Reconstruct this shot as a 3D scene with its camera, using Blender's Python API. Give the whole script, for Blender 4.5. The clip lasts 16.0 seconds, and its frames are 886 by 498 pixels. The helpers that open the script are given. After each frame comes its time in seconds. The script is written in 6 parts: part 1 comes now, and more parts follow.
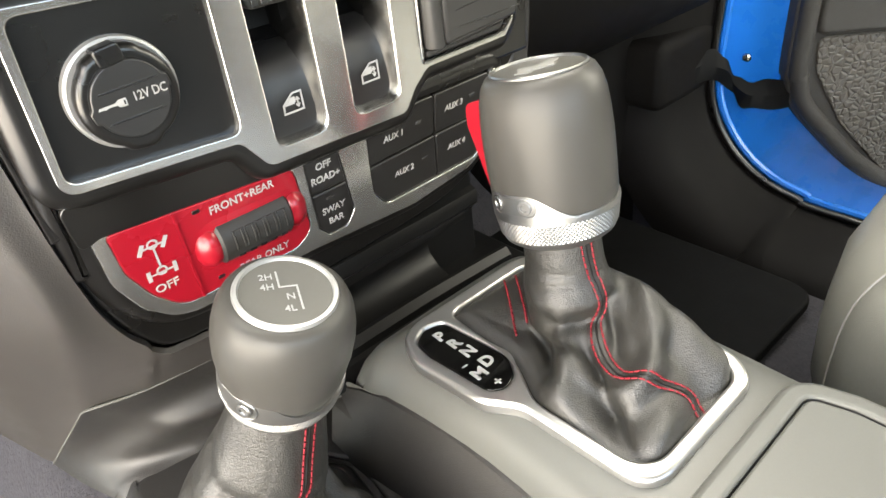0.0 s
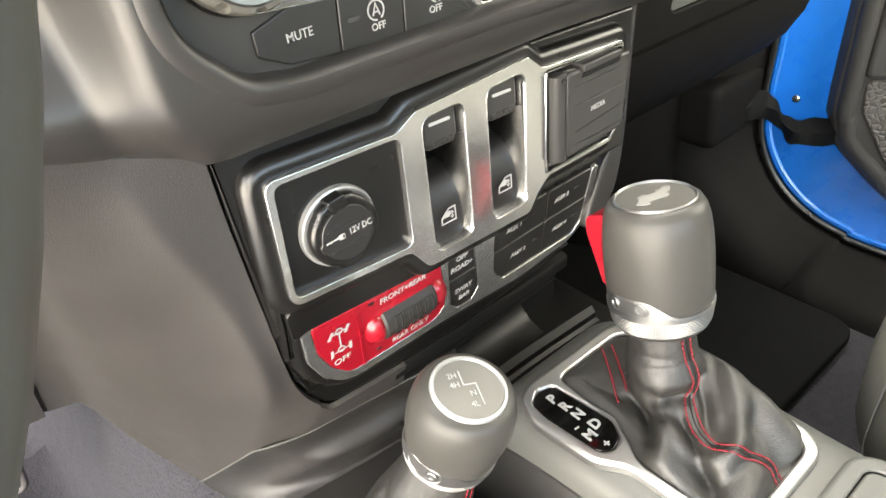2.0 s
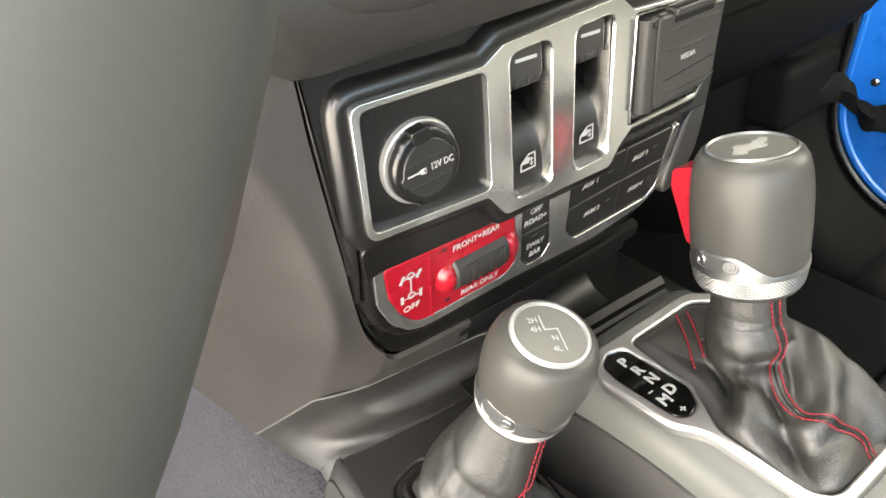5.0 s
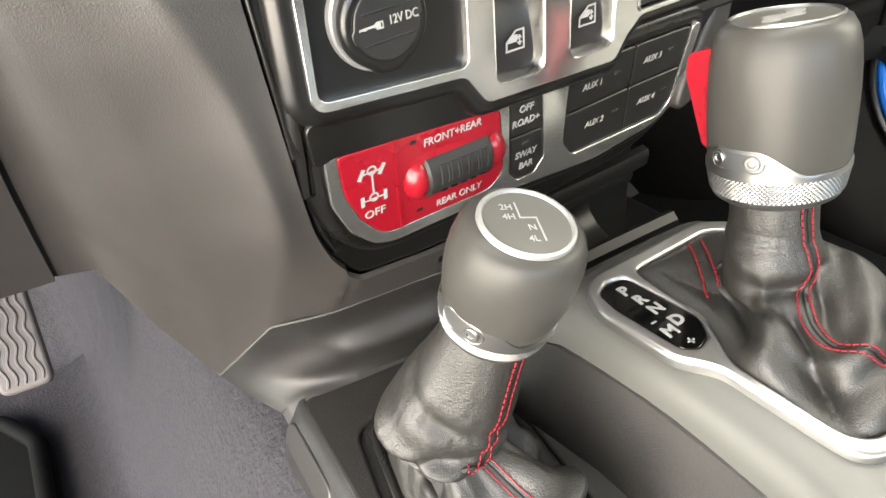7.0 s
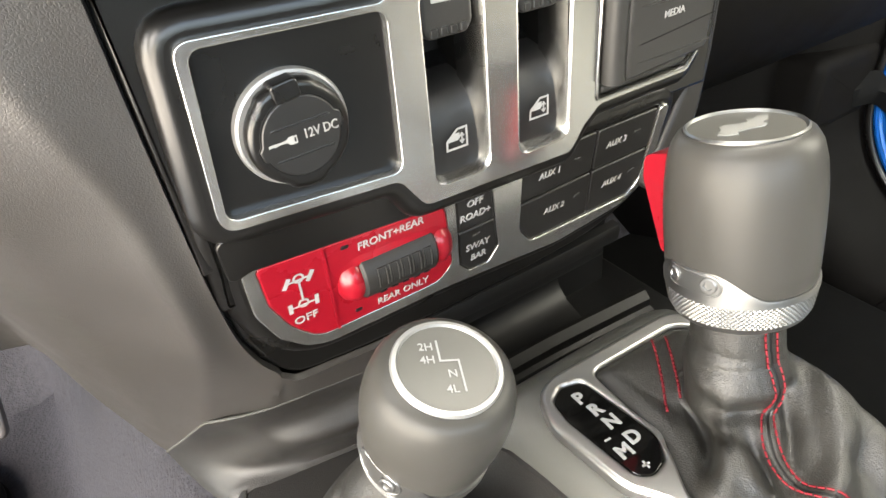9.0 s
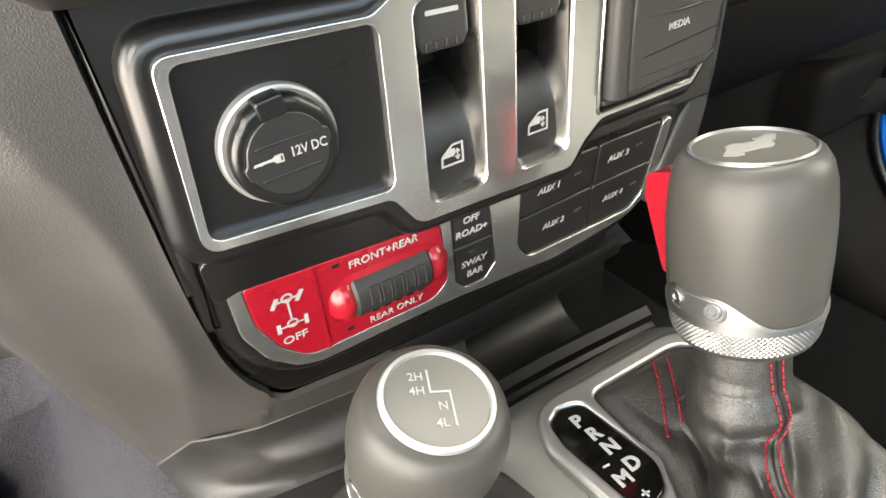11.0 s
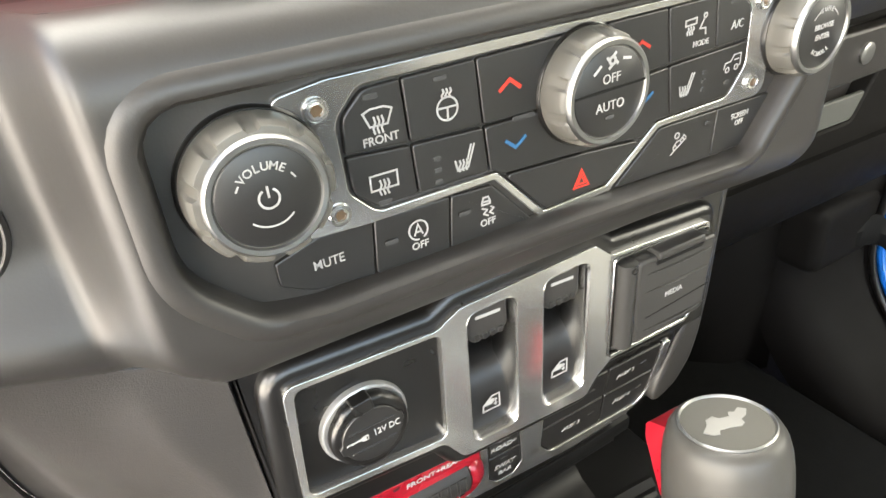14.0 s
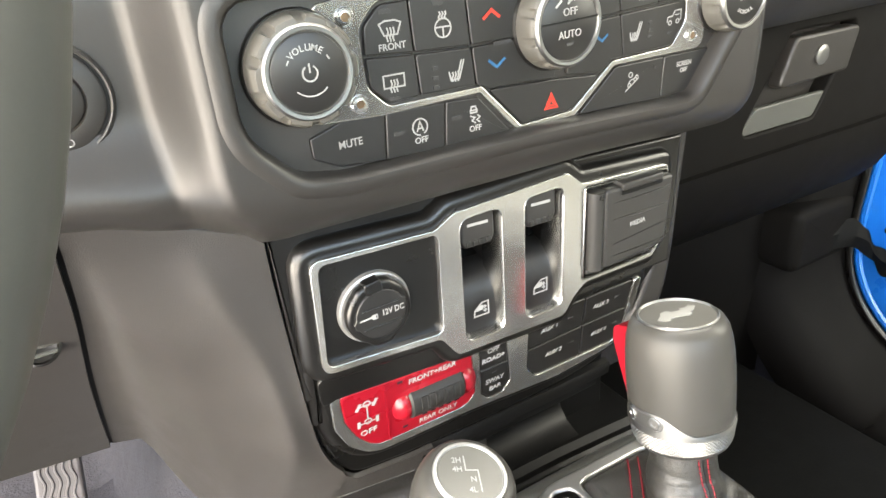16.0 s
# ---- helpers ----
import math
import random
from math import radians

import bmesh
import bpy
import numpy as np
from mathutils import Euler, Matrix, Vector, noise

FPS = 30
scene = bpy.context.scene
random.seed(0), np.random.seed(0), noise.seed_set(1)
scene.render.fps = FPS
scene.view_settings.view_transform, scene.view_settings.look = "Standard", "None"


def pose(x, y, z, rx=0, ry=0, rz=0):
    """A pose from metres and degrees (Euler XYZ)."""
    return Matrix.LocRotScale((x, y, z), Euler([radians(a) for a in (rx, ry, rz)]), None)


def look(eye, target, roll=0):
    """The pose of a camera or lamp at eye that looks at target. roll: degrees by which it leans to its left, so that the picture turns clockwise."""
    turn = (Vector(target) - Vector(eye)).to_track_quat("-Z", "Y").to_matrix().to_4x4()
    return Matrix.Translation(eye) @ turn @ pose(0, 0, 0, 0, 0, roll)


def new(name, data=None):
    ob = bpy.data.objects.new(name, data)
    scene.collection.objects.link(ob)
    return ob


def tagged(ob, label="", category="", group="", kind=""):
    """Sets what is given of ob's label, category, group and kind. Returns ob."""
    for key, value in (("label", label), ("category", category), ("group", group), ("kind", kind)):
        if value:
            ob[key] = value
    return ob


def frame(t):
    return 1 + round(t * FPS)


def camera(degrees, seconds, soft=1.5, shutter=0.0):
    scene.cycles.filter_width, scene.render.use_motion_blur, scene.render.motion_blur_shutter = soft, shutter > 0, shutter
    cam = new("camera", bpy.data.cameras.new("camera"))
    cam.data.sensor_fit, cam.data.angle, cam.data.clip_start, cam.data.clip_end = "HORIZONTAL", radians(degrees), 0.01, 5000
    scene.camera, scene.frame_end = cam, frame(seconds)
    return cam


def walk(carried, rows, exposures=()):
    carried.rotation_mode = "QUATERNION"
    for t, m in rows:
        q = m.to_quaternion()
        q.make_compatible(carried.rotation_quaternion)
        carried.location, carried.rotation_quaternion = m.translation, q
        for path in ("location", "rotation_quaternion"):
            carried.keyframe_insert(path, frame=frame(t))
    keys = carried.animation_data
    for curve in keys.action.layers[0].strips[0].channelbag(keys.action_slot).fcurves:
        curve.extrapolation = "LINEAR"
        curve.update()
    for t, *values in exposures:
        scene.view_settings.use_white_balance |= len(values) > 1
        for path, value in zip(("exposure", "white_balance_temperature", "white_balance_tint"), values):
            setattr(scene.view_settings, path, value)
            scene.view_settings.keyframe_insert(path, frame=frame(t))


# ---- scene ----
cam = camera(68.98, 16.0)
# seconds, eye in metres, yaw, pitch and roll in degrees
PATH = [
    (0, -0.11671, -0.23183, 0.53972, -38.526, -33.720, -7.063),
    (0.5, -0.14911, -0.22490, 0.54754, -37.757, -34.408, -7.399),
    (1, -0.16646, -0.22570, 0.54329, -37.077, -34.675, -7.464),
    (1.2, -0.16221, -0.24336, 0.53197, -36.856, -35.029, -6.931),
    (1.5, -0.14635, -0.25248, 0.58411, -36.931, -34.721, -6.981),
    (2, -0.16544, -0.21834, 0.61871, -36.135, -34.548, -7.031),
    (2.5, -0.16331, -0.22327, 0.62055, -35.831, -34.615, -6.958),
    (3, -0.16222, -0.22810, 0.62225, -35.717, -34.720, -6.785),
    (3.5, -0.15475, -0.23386, 0.61417, -35.542, -34.688, -6.804),
    (4, -0.15276, -0.21123, 0.57975, -35.111, -34.865, -6.867),
    (4.5, -0.17662, -0.21530, 0.60233, -34.462, -34.890, -6.900),
    (5, -0.18368, -0.20899, 0.59630, -31.892, -34.788, -7.087),
    (5.2, -0.17216, -0.20298, 0.57314, -31.101, -34.864, -7.086),
    (7.3, -0.15699, -0.20643, 0.53567, -29.743, -35.554, -6.714),
    (7.5, -0.15031, -0.21728, 0.54059, -29.961, -35.517, -6.538),
    (8, -0.14943, -0.20572, 0.56037, -29.908, -35.259, -6.323),
    (8.5, -0.15028, -0.20772, 0.58591, -29.523, -34.752, -6.177),
    (9, -0.11681, -0.18791, 0.55320, -29.421, -34.566, -6.022),
    (9.2, -0.10492, -0.18765, 0.54569, -29.616, -34.575, -5.935),
    (11.3, -0.11035, -0.18006, 0.55528, -29.132, -34.512, -5.659),
    (11.5, -0.11166, -0.18078, 0.55582, -29.241, -34.478, -5.540),
    (12, -0.11225, -0.18879, 0.56042, -29.065, -34.376, -5.569),
    (12.5, -0.11720, -0.19171, 0.59087, -29.121, -34.156, -5.268),
    (13, -0.11667, -0.18590, 0.61730, -28.950, -33.105, -5.147),
    (13.5, -0.11472, -0.18249, 0.64502, -28.524, -31.479, -5.065),
    (14, -0.11642, -0.18508, 0.65975, -28.014, -30.183, -4.987),
    (14.5, -0.11992, -0.19137, 0.67172, -27.628, -28.894, -4.946),
    (15, -0.13463, -0.20242, 0.68218, -27.343, -28.161, -4.769),
    (15.5, -0.13560, -0.24233, 0.65942, -27.791, -27.126, -4.737),
    (16, -0.15448, -0.25324, 0.63188, -27.916, -26.004, -4.642),
]
walk(cam, [(t, pose(x, y, z, 90 + pitch, 0, yaw) @ pose(0, 0, 0, 0, 0, roll)) for t, x, y, z, yaw, pitch, roll in PATH], [(0, 2.36, 7600, 7), (1.5, 2.40, 7600, 7), (2.5, 2.50, 7600, 7), (4.5, 2.52, 7600, 7), (5.0, 2.37, 7600, 7), (7.5, 2.32, 7600, 7), (12, 2.36, 7600, 7), (13.5, 2.46, 7500, 7), (16, 2.56, 7500, 7)])

# ---- light ----
world = bpy.data.worlds.new("sky")
scene.world = world
world.use_nodes = True
nt = world.node_tree
sky = nt.nodes.new("ShaderNodeTexSky")
sky.sky_type = "NISHITA"
sky.sun_disc = False
sky.sun_elevation = radians(49)
sky.sun_rotation = radians(208)
nt.links.new(sky.outputs[0], nt.nodes["Background"].inputs[0])
nt.nodes["Background"].inputs[1].default_value = 0.28
sun_data = bpy.data.lights.new("sun", "SUN")
sun_data.energy = 0.8
sun_data.angle = radians(36)
sun_data.color = (1.0, 0.97, 0.93)
sun = new("sun", sun_data)
sun.matrix_world = look((-0.9, -1.7, 2.2), (0, 0, 0))
# daylight through the open driver's door
door_light = bpy.data.lights.new("door_daylight", "AREA")
door_light.shape = "RECTANGLE"
door_light.size, door_light.size_y = 1.35, 0.95
door_light.energy = 14.5
door_light.color = (1.0, 0.92, 0.87)
new("door_daylight", door_light).matrix_world = look((-0.94, -0.28, 0.60), (-0.1, 0.02, 0.46))

# daylight through the windscreen
glass_light = bpy.data.lights.new("windscreen_daylight", "AREA")
glass_light.shape = "RECTANGLE"
glass_light.size, glass_light.size_y = 1.40, 0.70
glass_light.energy = 13
glass_light.color = (1.0, 0.99, 0.95)
new("windscreen_daylight", glass_light).matrix_world = look((0.15, 0.24, 1.22), (0.10, -0.12, 0.45))
# daylight through the open passenger door
side_light = bpy.data.lights.new("passenger_door_daylight", "AREA")
side_light.shape = "RECTANGLE"
side_light.size, side_light.size_y = 0.75, 0.60
side_light.energy = 3.8
side_light.color = (0.98, 1.0, 0.97)
new("passenger_door_daylight", side_light).matrix_world = look((0.84, -0.62, 0.90), (0.05, -0.12, 0.45))


# ---- materials ----
def mat(name, color, rough=0.5, metal=0.0, grain=0.0, grain_size=0.0006, vary=0.12, blotch=0.03, coat=0.0, kind="noise", spec=0.27, creases=0.0):
    """Principled material with fine relief (grain, metres across) and slow colour and gloss variation (blotch)."""
    m = bpy.data.materials.new(name)
    m.use_nodes = True
    t = m.node_tree
    b = t.nodes["Principled BSDF"]
    b.inputs["Metallic"].default_value = metal
    b.inputs["Coat Weight"].default_value = coat
    b.inputs["Coat Roughness"].default_value = 0.05
    b.inputs["Specular IOR Level"].default_value = spec
    tc = t.nodes.new("ShaderNodeTexCoord")
    n1 = t.nodes.new("ShaderNodeTexNoise")
    n1.inputs["Scale"].default_value = 1 / blotch
    n1.inputs["Detail"].default_value = 5
    t.links.new(tc.outputs["Object"], n1.inputs["Vector"])
    n2 = t.nodes.new("ShaderNodeTexNoise")
    n2.inputs["Scale"].default_value = 1 / (grain_size * 2)
    n2.inputs["Detail"].default_value = 3
    t.links.new(tc.outputs["Object"], n2.inputs["Vector"])
    mix = t.nodes.new("ShaderNodeMix")
    mix.data_type = "RGBA"
    lo = [c * (1 - vary) for c in color]
    hi = [min(1, c * (1 + vary)) for c in color]
    mix.inputs["A"].default_value = (*lo, 1)
    mix.inputs["B"].default_value = (*hi, 1)
    add = t.nodes.new("ShaderNodeMath")
    add.operation = "MULTIPLY_ADD"
    add.inputs[1].default_value = 0.4
    t.links.new(n2.outputs["Fac"], add.inputs[0])
    sc = t.nodes.new("ShaderNodeMath")
    sc.operation = "MULTIPLY"
    sc.inputs[1].default_value = 0.6
    t.links.new(n1.outputs["Fac"], sc.inputs[0])
    t.links.new(sc.outputs[0], add.inputs[2])
    t.links.new(add.outputs[0], mix.inputs["Factor"])
    t.links.new(mix.outputs["Result"], b.inputs["Base Color"])
    mr = t.nodes.new("ShaderNodeMapRange")
    mr.inputs["To Min"].default_value = max(0.02, rough * 0.82)
    mr.inputs["To Max"].default_value = min(1, rough * 1.18)
    t.links.new(n1.outputs["Fac"], mr.inputs["Value"])
    t.links.new(mr.outputs["Result"], b.inputs["Roughness"])
    if grain:
        bump = t.nodes.new("ShaderNodeBump")
        bump.inputs["Strength"].default_value = 1.0
        bump.inputs["Distance"].default_value = grain
        if kind == "leather":
            v = t.nodes.new("ShaderNodeTexVoronoi")
            v.feature = "DISTANCE_TO_EDGE"
            v.inputs["Scale"].default_value = 1 / grain_size
            warp = t.nodes.new("ShaderNodeMix")
            warp.data_type = "VECTOR"
            warp.inputs["Factor"].default_value = 0.0015
            t.links.new(tc.outputs["Object"], warp.inputs["A"])
            t.links.new(n2.outputs["Color"], warp.inputs["B"])
            t.links.new(warp.outputs["Result"], v.inputs["Vector"])
            cl = t.nodes.new("ShaderNodeMapRange")
            cl.inputs["From Max"].default_value = 0.25
            t.links.new(v.outputs["Distance"], cl.inputs["Value"])
            t.links.new(cl.outputs["Result"], bump.inputs["Height"])
        elif kind == "weave":
            ck = t.nodes.new("ShaderNodeTexVoronoi")
            ck.inputs["Scale"].default_value = 1 / grain_size
            ck.inputs["Randomness"].default_value = 0.15
            t.links.new(tc.outputs["Object"], ck.inputs["Vector"])
            t.links.new(ck.outputs["Distance"], bump.inputs["Height"])
        else:
            t.links.new(n2.outputs["Fac"], bump.inputs["Height"])
        if creases:
            n3 = t.nodes.new("ShaderNodeTexNoise")
            n3.inputs["Scale"].default_value = 260
            n3.inputs["Detail"].default_value = 4
            n3.inputs["Distortion"].default_value = 1.6
            sq = t.nodes.new("ShaderNodeMapping")
            sq.inputs["Scale"].default_value = (1, 1, 1.8)
            t.links.new(tc.outputs["Object"], sq.inputs["Vector"])
            t.links.new(sq.outputs["Vector"], n3.inputs["Vector"])
            wide = t.nodes.new("ShaderNodeBump")
            wide.inputs["Distance"].default_value = creases
            patch = t.nodes.new("ShaderNodeMapRange")
            patch.inputs["From Min"].default_value, patch.inputs["From Max"].default_value = 0.35, 0.65
            patch.inputs["To Min"].default_value = 0.25
            t.links.new(n1.outputs["Fac"], patch.inputs["Value"])
            fold = t.nodes.new("ShaderNodeMath")
            fold.operation = "MULTIPLY"
            t.links.new(n3.outputs["Fac"], fold.inputs[0])
            t.links.new(patch.outputs["Result"], fold.inputs[1])
            t.links.new(fold.outputs[0], wide.inputs["Height"])
            t.links.new(wide.outputs["Normal"], bump.inputs["Normal"])
        t.links.new(bump.outputs["Normal"], b.inputs["Normal"])
    return m


DASH = mat("grained_dash_plastic", (0.0200, 0.0183, 0.0170), 0.36, spec=0.55, grain=0.00005, grain_size=0.0009, kind="leather", blotch=0.04)
KNEE = mat("creased_knee_plastic", (0.0255, 0.0230, 0.0214), 0.41, spec=0.74, grain=0.00004, grain_size=0.0010, kind="leather", blotch=0.03, creases=0.00006)
TRIM = mat("grained_trim_plastic", (0.0140, 0.0133, 0.0127), 0.40, spec=0.46, grain=0.00007, grain_size=0.0010, kind="leather", blotch=0.03, creases=0.00012)
ROCKER = mat("grey_rocker_rubber", (0.017, 0.0166, 0.016), 0.50, spec=0.3, grain=0.00002, grain_size=0.0003)
SOFT = mat("soft_touch_plastic", (0.0192, 0.0177, 0.0164), 0.43, spec=0.52, grain=0.00003, grain_size=0.0004, blotch=0.06)
BLACK = mat("satin_black_plastic", (0.0048, 0.0046, 0.0044), 0.29, spec=0.50, grain=0.00002, grain_size=0.0004)
LEDGE = mat("glossy_black_ledge", (0.005, 0.005, 0.005), 0.34, spec=0.22, grain=0.00002, grain_size=0.0004)
RUSTY = mat("brown_socket_steel", (0.16, 0.11, 0.07), 0.4, metal=0.7, vary=0.2)
BUTTON = mat("button_black_plastic", (0.0095, 0.0092, 0.0090), 0.40, spec=0.55, grain=0.00002, grain_size=0.0003)
GLOSS = mat("gloss_black_plastic", (0.002, 0.002, 0.002), 0.08, spec=0.5)
# black for joints, and for recesses whose shade is put into the colour
PIT = mat("joint_and_shade_black", (0.0025, 0.0025, 0.0025), 0.5, grain=0.00003, grain_size=0.0005)
SILVER = mat("satin_silver_paint", (0.52, 0.52, 0.51), 0.19, metal=0.92, vary=0.015)
BEZEL = mat("satin_bezel_metal", (0.38, 0.38, 0.372), 0.31, metal=0.92, vary=0.03)
CHROME = mat("bright_chrome", (0.44, 0.44, 0.43), 0.25, metal=1.0, vary=0.03)
KNURL = mat("knurled_aluminium", (0.24, 0.24, 0.235), 0.42, metal=1.0, vary=0.05)
INLAY = mat("dull_grey_inlay", (0.22, 0.22, 0.215), 0.34, metal=0.9, vary=0.05)
ALU = mat("brushed_aluminium", (0.26, 0.26, 0.255), 0.40, metal=1.0, grain=0.00001, grain_size=0.0002, vary=0.06)
RED = mat("red_painted_plastic", (0.20, 0.005, 0.012), 0.28, coat=0.3, vary=0.08)
REDTRIM = mat("red_dash_panel", (0.19, 0.010, 0.011), 0.35, grain=0.00001, vary=0.08)
KNOB = mat("grey_knob_rubber", (0.036, 0.0347, 0.0315), 0.40, grain=0.000012, grain_size=0.0003, vary=0.06)
DIAL = mat("grey_dial_rubber", (0.075, 0.0715, 0.0635), 0.36, grain=0.000012, grain_size=0.0003, vary=0.08)
LID = mat("dark_grey_lid_plastic", (0.025, 0.0243, 0.0232), 0.36, grain=0.00003, grain_size=0.0004)
RIM = mat("pale_silver_rim", (0.30, 0.30, 0.295), 0.36, metal=0.6, vary=0.03)
CONSOLE = mat("grey_console_plastic", (0.0685, 0.0698, 0.0645), 0.36, grain=0.00003, grain_size=0.0004, blotch=0.06)
LEATHER = mat("black_leather", (0.0150, 0.0146, 0.0130), 0.43, grain=0.00008, grain_size=0.0010, kind="leather", vary=0.10, blotch=0.02, spec=0.58, creases=0.00034)
SEAT = mat("grey_green_seat_leather", (0.19, 0.187, 0.165), 0.42, grain=0.0001, grain_size=0.0012, kind="leather", vary=0.15)
WHEEL = mat("grey_wheel_leather", (0.062, 0.063, 0.057), 0.42, grain=0.00001, grain_size=0.0003)
PIPING = mat("pale_piping", (0.30, 0.29, 0.27), 0.6)
WHITE = mat("white_ink", (0.26, 0.26, 0.255), 0.5, vary=0.03)
GREYINK = mat("grey_ink", (0.035, 0.035, 0.035), 0.5, vary=0.03)
REDINK = mat("red_ink", (0.36, 0.03, 0.02), 0.5, vary=0.03)
BLUEINK = mat("blue_ink", (0.022, 0.085, 0.17), 0.5, vary=0.03)
THREAD = mat("red_thread", (0.15, 0.006, 0.013), 0.7, grain=0.0001, grain_size=0.0002)
CARPET = mat("grey_carpet", (0.032, 0.0313, 0.0356), 0.95, grain=0.0016, grain_size=0.0016, vary=0.6, blotch=0.008, spec=0.08)
# mat rubber is black, darkened further to carry the footwell's shade
MAT = mat("black_floor_mat", (0.0022, 0.0023, 0.0023), 0.7, spec=0.12, grain=0.0003, grain_size=0.001)
# dash plastic with the passenger side's shade put into its colour
KICK = mat("shaded_black_trim", (0.0034, 0.0030, 0.0027), 0.65, grain=0.00005, grain_size=0.0009, kind="leather", spec=0.10)
BLUE = mat("blue_car_paint", (0.0008, 0.105, 0.43), 0.28, coat=0.2, vary=0.05)
DOORTRIM = mat("grained_door_trim", (0.024, 0.0225, 0.0205), 0.5, grain=0.00016, grain_size=0.0011, kind="leather")
MESHTRIM = mat("woven_door_insert", (0.055, 0.051, 0.045), 0.5, grain=0.0014, grain_size=0.0085, kind="leather")
PEDAL = mat("worn_pedal_rubber", (0.070, 0.064, 0.065), 0.5, grain=0.0002, grain_size=0.001)
DISC = mat("grey_badge_disc", (0.082, 0.080, 0.072), 0.30, spec=0.25, vary=0.04)
BADGE = mat("pale_badge_print", (0.20, 0.197, 0.184), 0.5, vary=0.04, spec=0.2)
SCREEN = mat("dark_display_glass", (0.01, 0.01, 0.02), 0.06, spec=0.5)
CARBON = mat("woven_display_bezel", (0.048, 0.047, 0.045), 0.38, grain=0.00022, grain_size=0.0014, kind="weave")
HEADLINER = mat("grey_headliner", (0.22, 0.215, 0.20), 0.9, grain=0.0003, grain_size=0.001)


# ---- helpers for shapes ----
def link(name, bm, material, parent=None, label="", smooth=True):
    bmesh.ops.recalc_face_normals(bm, faces=bm.faces)
    bm.edges.index_update()
    crisp = [e.index for e in bm.edges if not e.smooth]
    me = bpy.data.meshes.new(name)
    bm.to_mesh(me)
    bm.free()
    me.materials.append(material)
    if smooth:
        me.shade_smooth()
        me.set_sharp_from_angle(angle=radians(38))
        for i in crisp:
            me.edges[i].use_edge_sharp = True
    ob = new(name, me)
    if parent is not None:
        ob.parent = parent
    if label:
        tagged(ob, label)
    return ob


def part(name, bm, material, parent, label="", smooth=True):
    return link(name, bm, material, parent, label, smooth)


def thing(name, label, category, group="", kind=""):
    return tagged(new(name), label, category, group, kind)


def PAN(y):
    """u to the right, v up, w towards the seats, on the upright plane y."""
    return Matrix(((1, 0, 0, 0), (0, 0, -1, y), (0, 1, 0, 0), (0, 0, 0, 1)))


LOWN = 0.2196
c_, s_ = math.cos(math.atan(LOWN)), math.sin(math.atan(LOWN))


def LOW(w=0.0):
    """The lower switch row, tilted: u to the right, v is the height z in the world at w = 0.003."""
    w -= 0.003
    return Matrix(((1, 0, 0, 0), (0, -LOWN, -c_, 0.002 + 0.435 * LOWN - c_ * w), (0, 1, -s_, -s_ * w), (0, 0, 0, 1)))


def TOP(z):
    """u to the right, v ahead, w up, on the level plane z."""
    return Matrix.Translation((0, 0, z))


def fil(pts, r=0.003, n=5):
    """The outline with rounded corners; r: one radius or one for each corner."""
    out = []
    k = len(pts)
    for i, p in enumerate(pts):
        p = Vector(p)
        a, b = Vector(pts[i - 1]) - p, Vector(pts[(i + 1) % k]) - p
        rr = r[i] if isinstance(r, (list, tuple)) else r
        if rr <= 0:
            out.append(p)
            continue
        ang = a.angle(b)
        d = min(rr / math.tan(ang / 2), 0.48 * a.length, 0.48 * b.length)
        a.normalize(), b.normalize()
        p0, p1 = p + a * d, p + b * d
        for j in range(n + 1):
            s = j / n
            out.append((1 - s) ** 2 * p0 + 2 * s * (1 - s) * (p * 0.86 + (p0 + p1) * 0.07) + s * s * p1)
    return out


def ccw(pts):
    area = sum(a[0] * b[1] - b[0] * a[1] for a, b in zip(pts, pts[1:] + pts[:1]))
    return list(pts) if area > 0 else list(reversed(pts))


def inset(pts, d):
    """A counter-clockwise outline moved inwards by d."""
    out = []
    k = len(pts)
    for i in range(k):
        p, a, b = Vector(pts[i]), Vector(pts[i - 1]), Vector(pts[(i + 1) % k])
        e0, e1 = (p - a), (b - p)
        if e0.length < 1e-9 or e1.length < 1e-9:
            out.append(p)
            continue
        n0 = Vector((-e0.y, e0.x)).normalized()
        n1 = Vector((-e1.y, e1.x)).normalized()
        m = n0 + n1
        out.append(p + m * (d / max(0.7, m.dot(n0))))
    return out


def soften(pts, n=240, passes=6):
    """The closed outline with its corners eased."""
    pts = [Vector((p.x, p.y)) for p in resample([Vector((p[0], p[1], 0)) for p in pts], n, closed=True)]
    for turn in range(passes):
        pts = [(pts[i - 1] + 2 * pts[i] + pts[(i + 1) % n]) / 4 for i in range(n)]
    return pts


def box(x0, z0, x1, z1):
    return [(x0, z0), (x1, z0), (x1, z1), (x0, z1)]


def ring_pts(cx, cy, r, n=40, r2=None):
    return [Vector((cx + r * math.cos(2 * math.pi * i / n), cy + (r2 or r) * math.sin(2 * math.pi * i / n))) for i in range(n)]


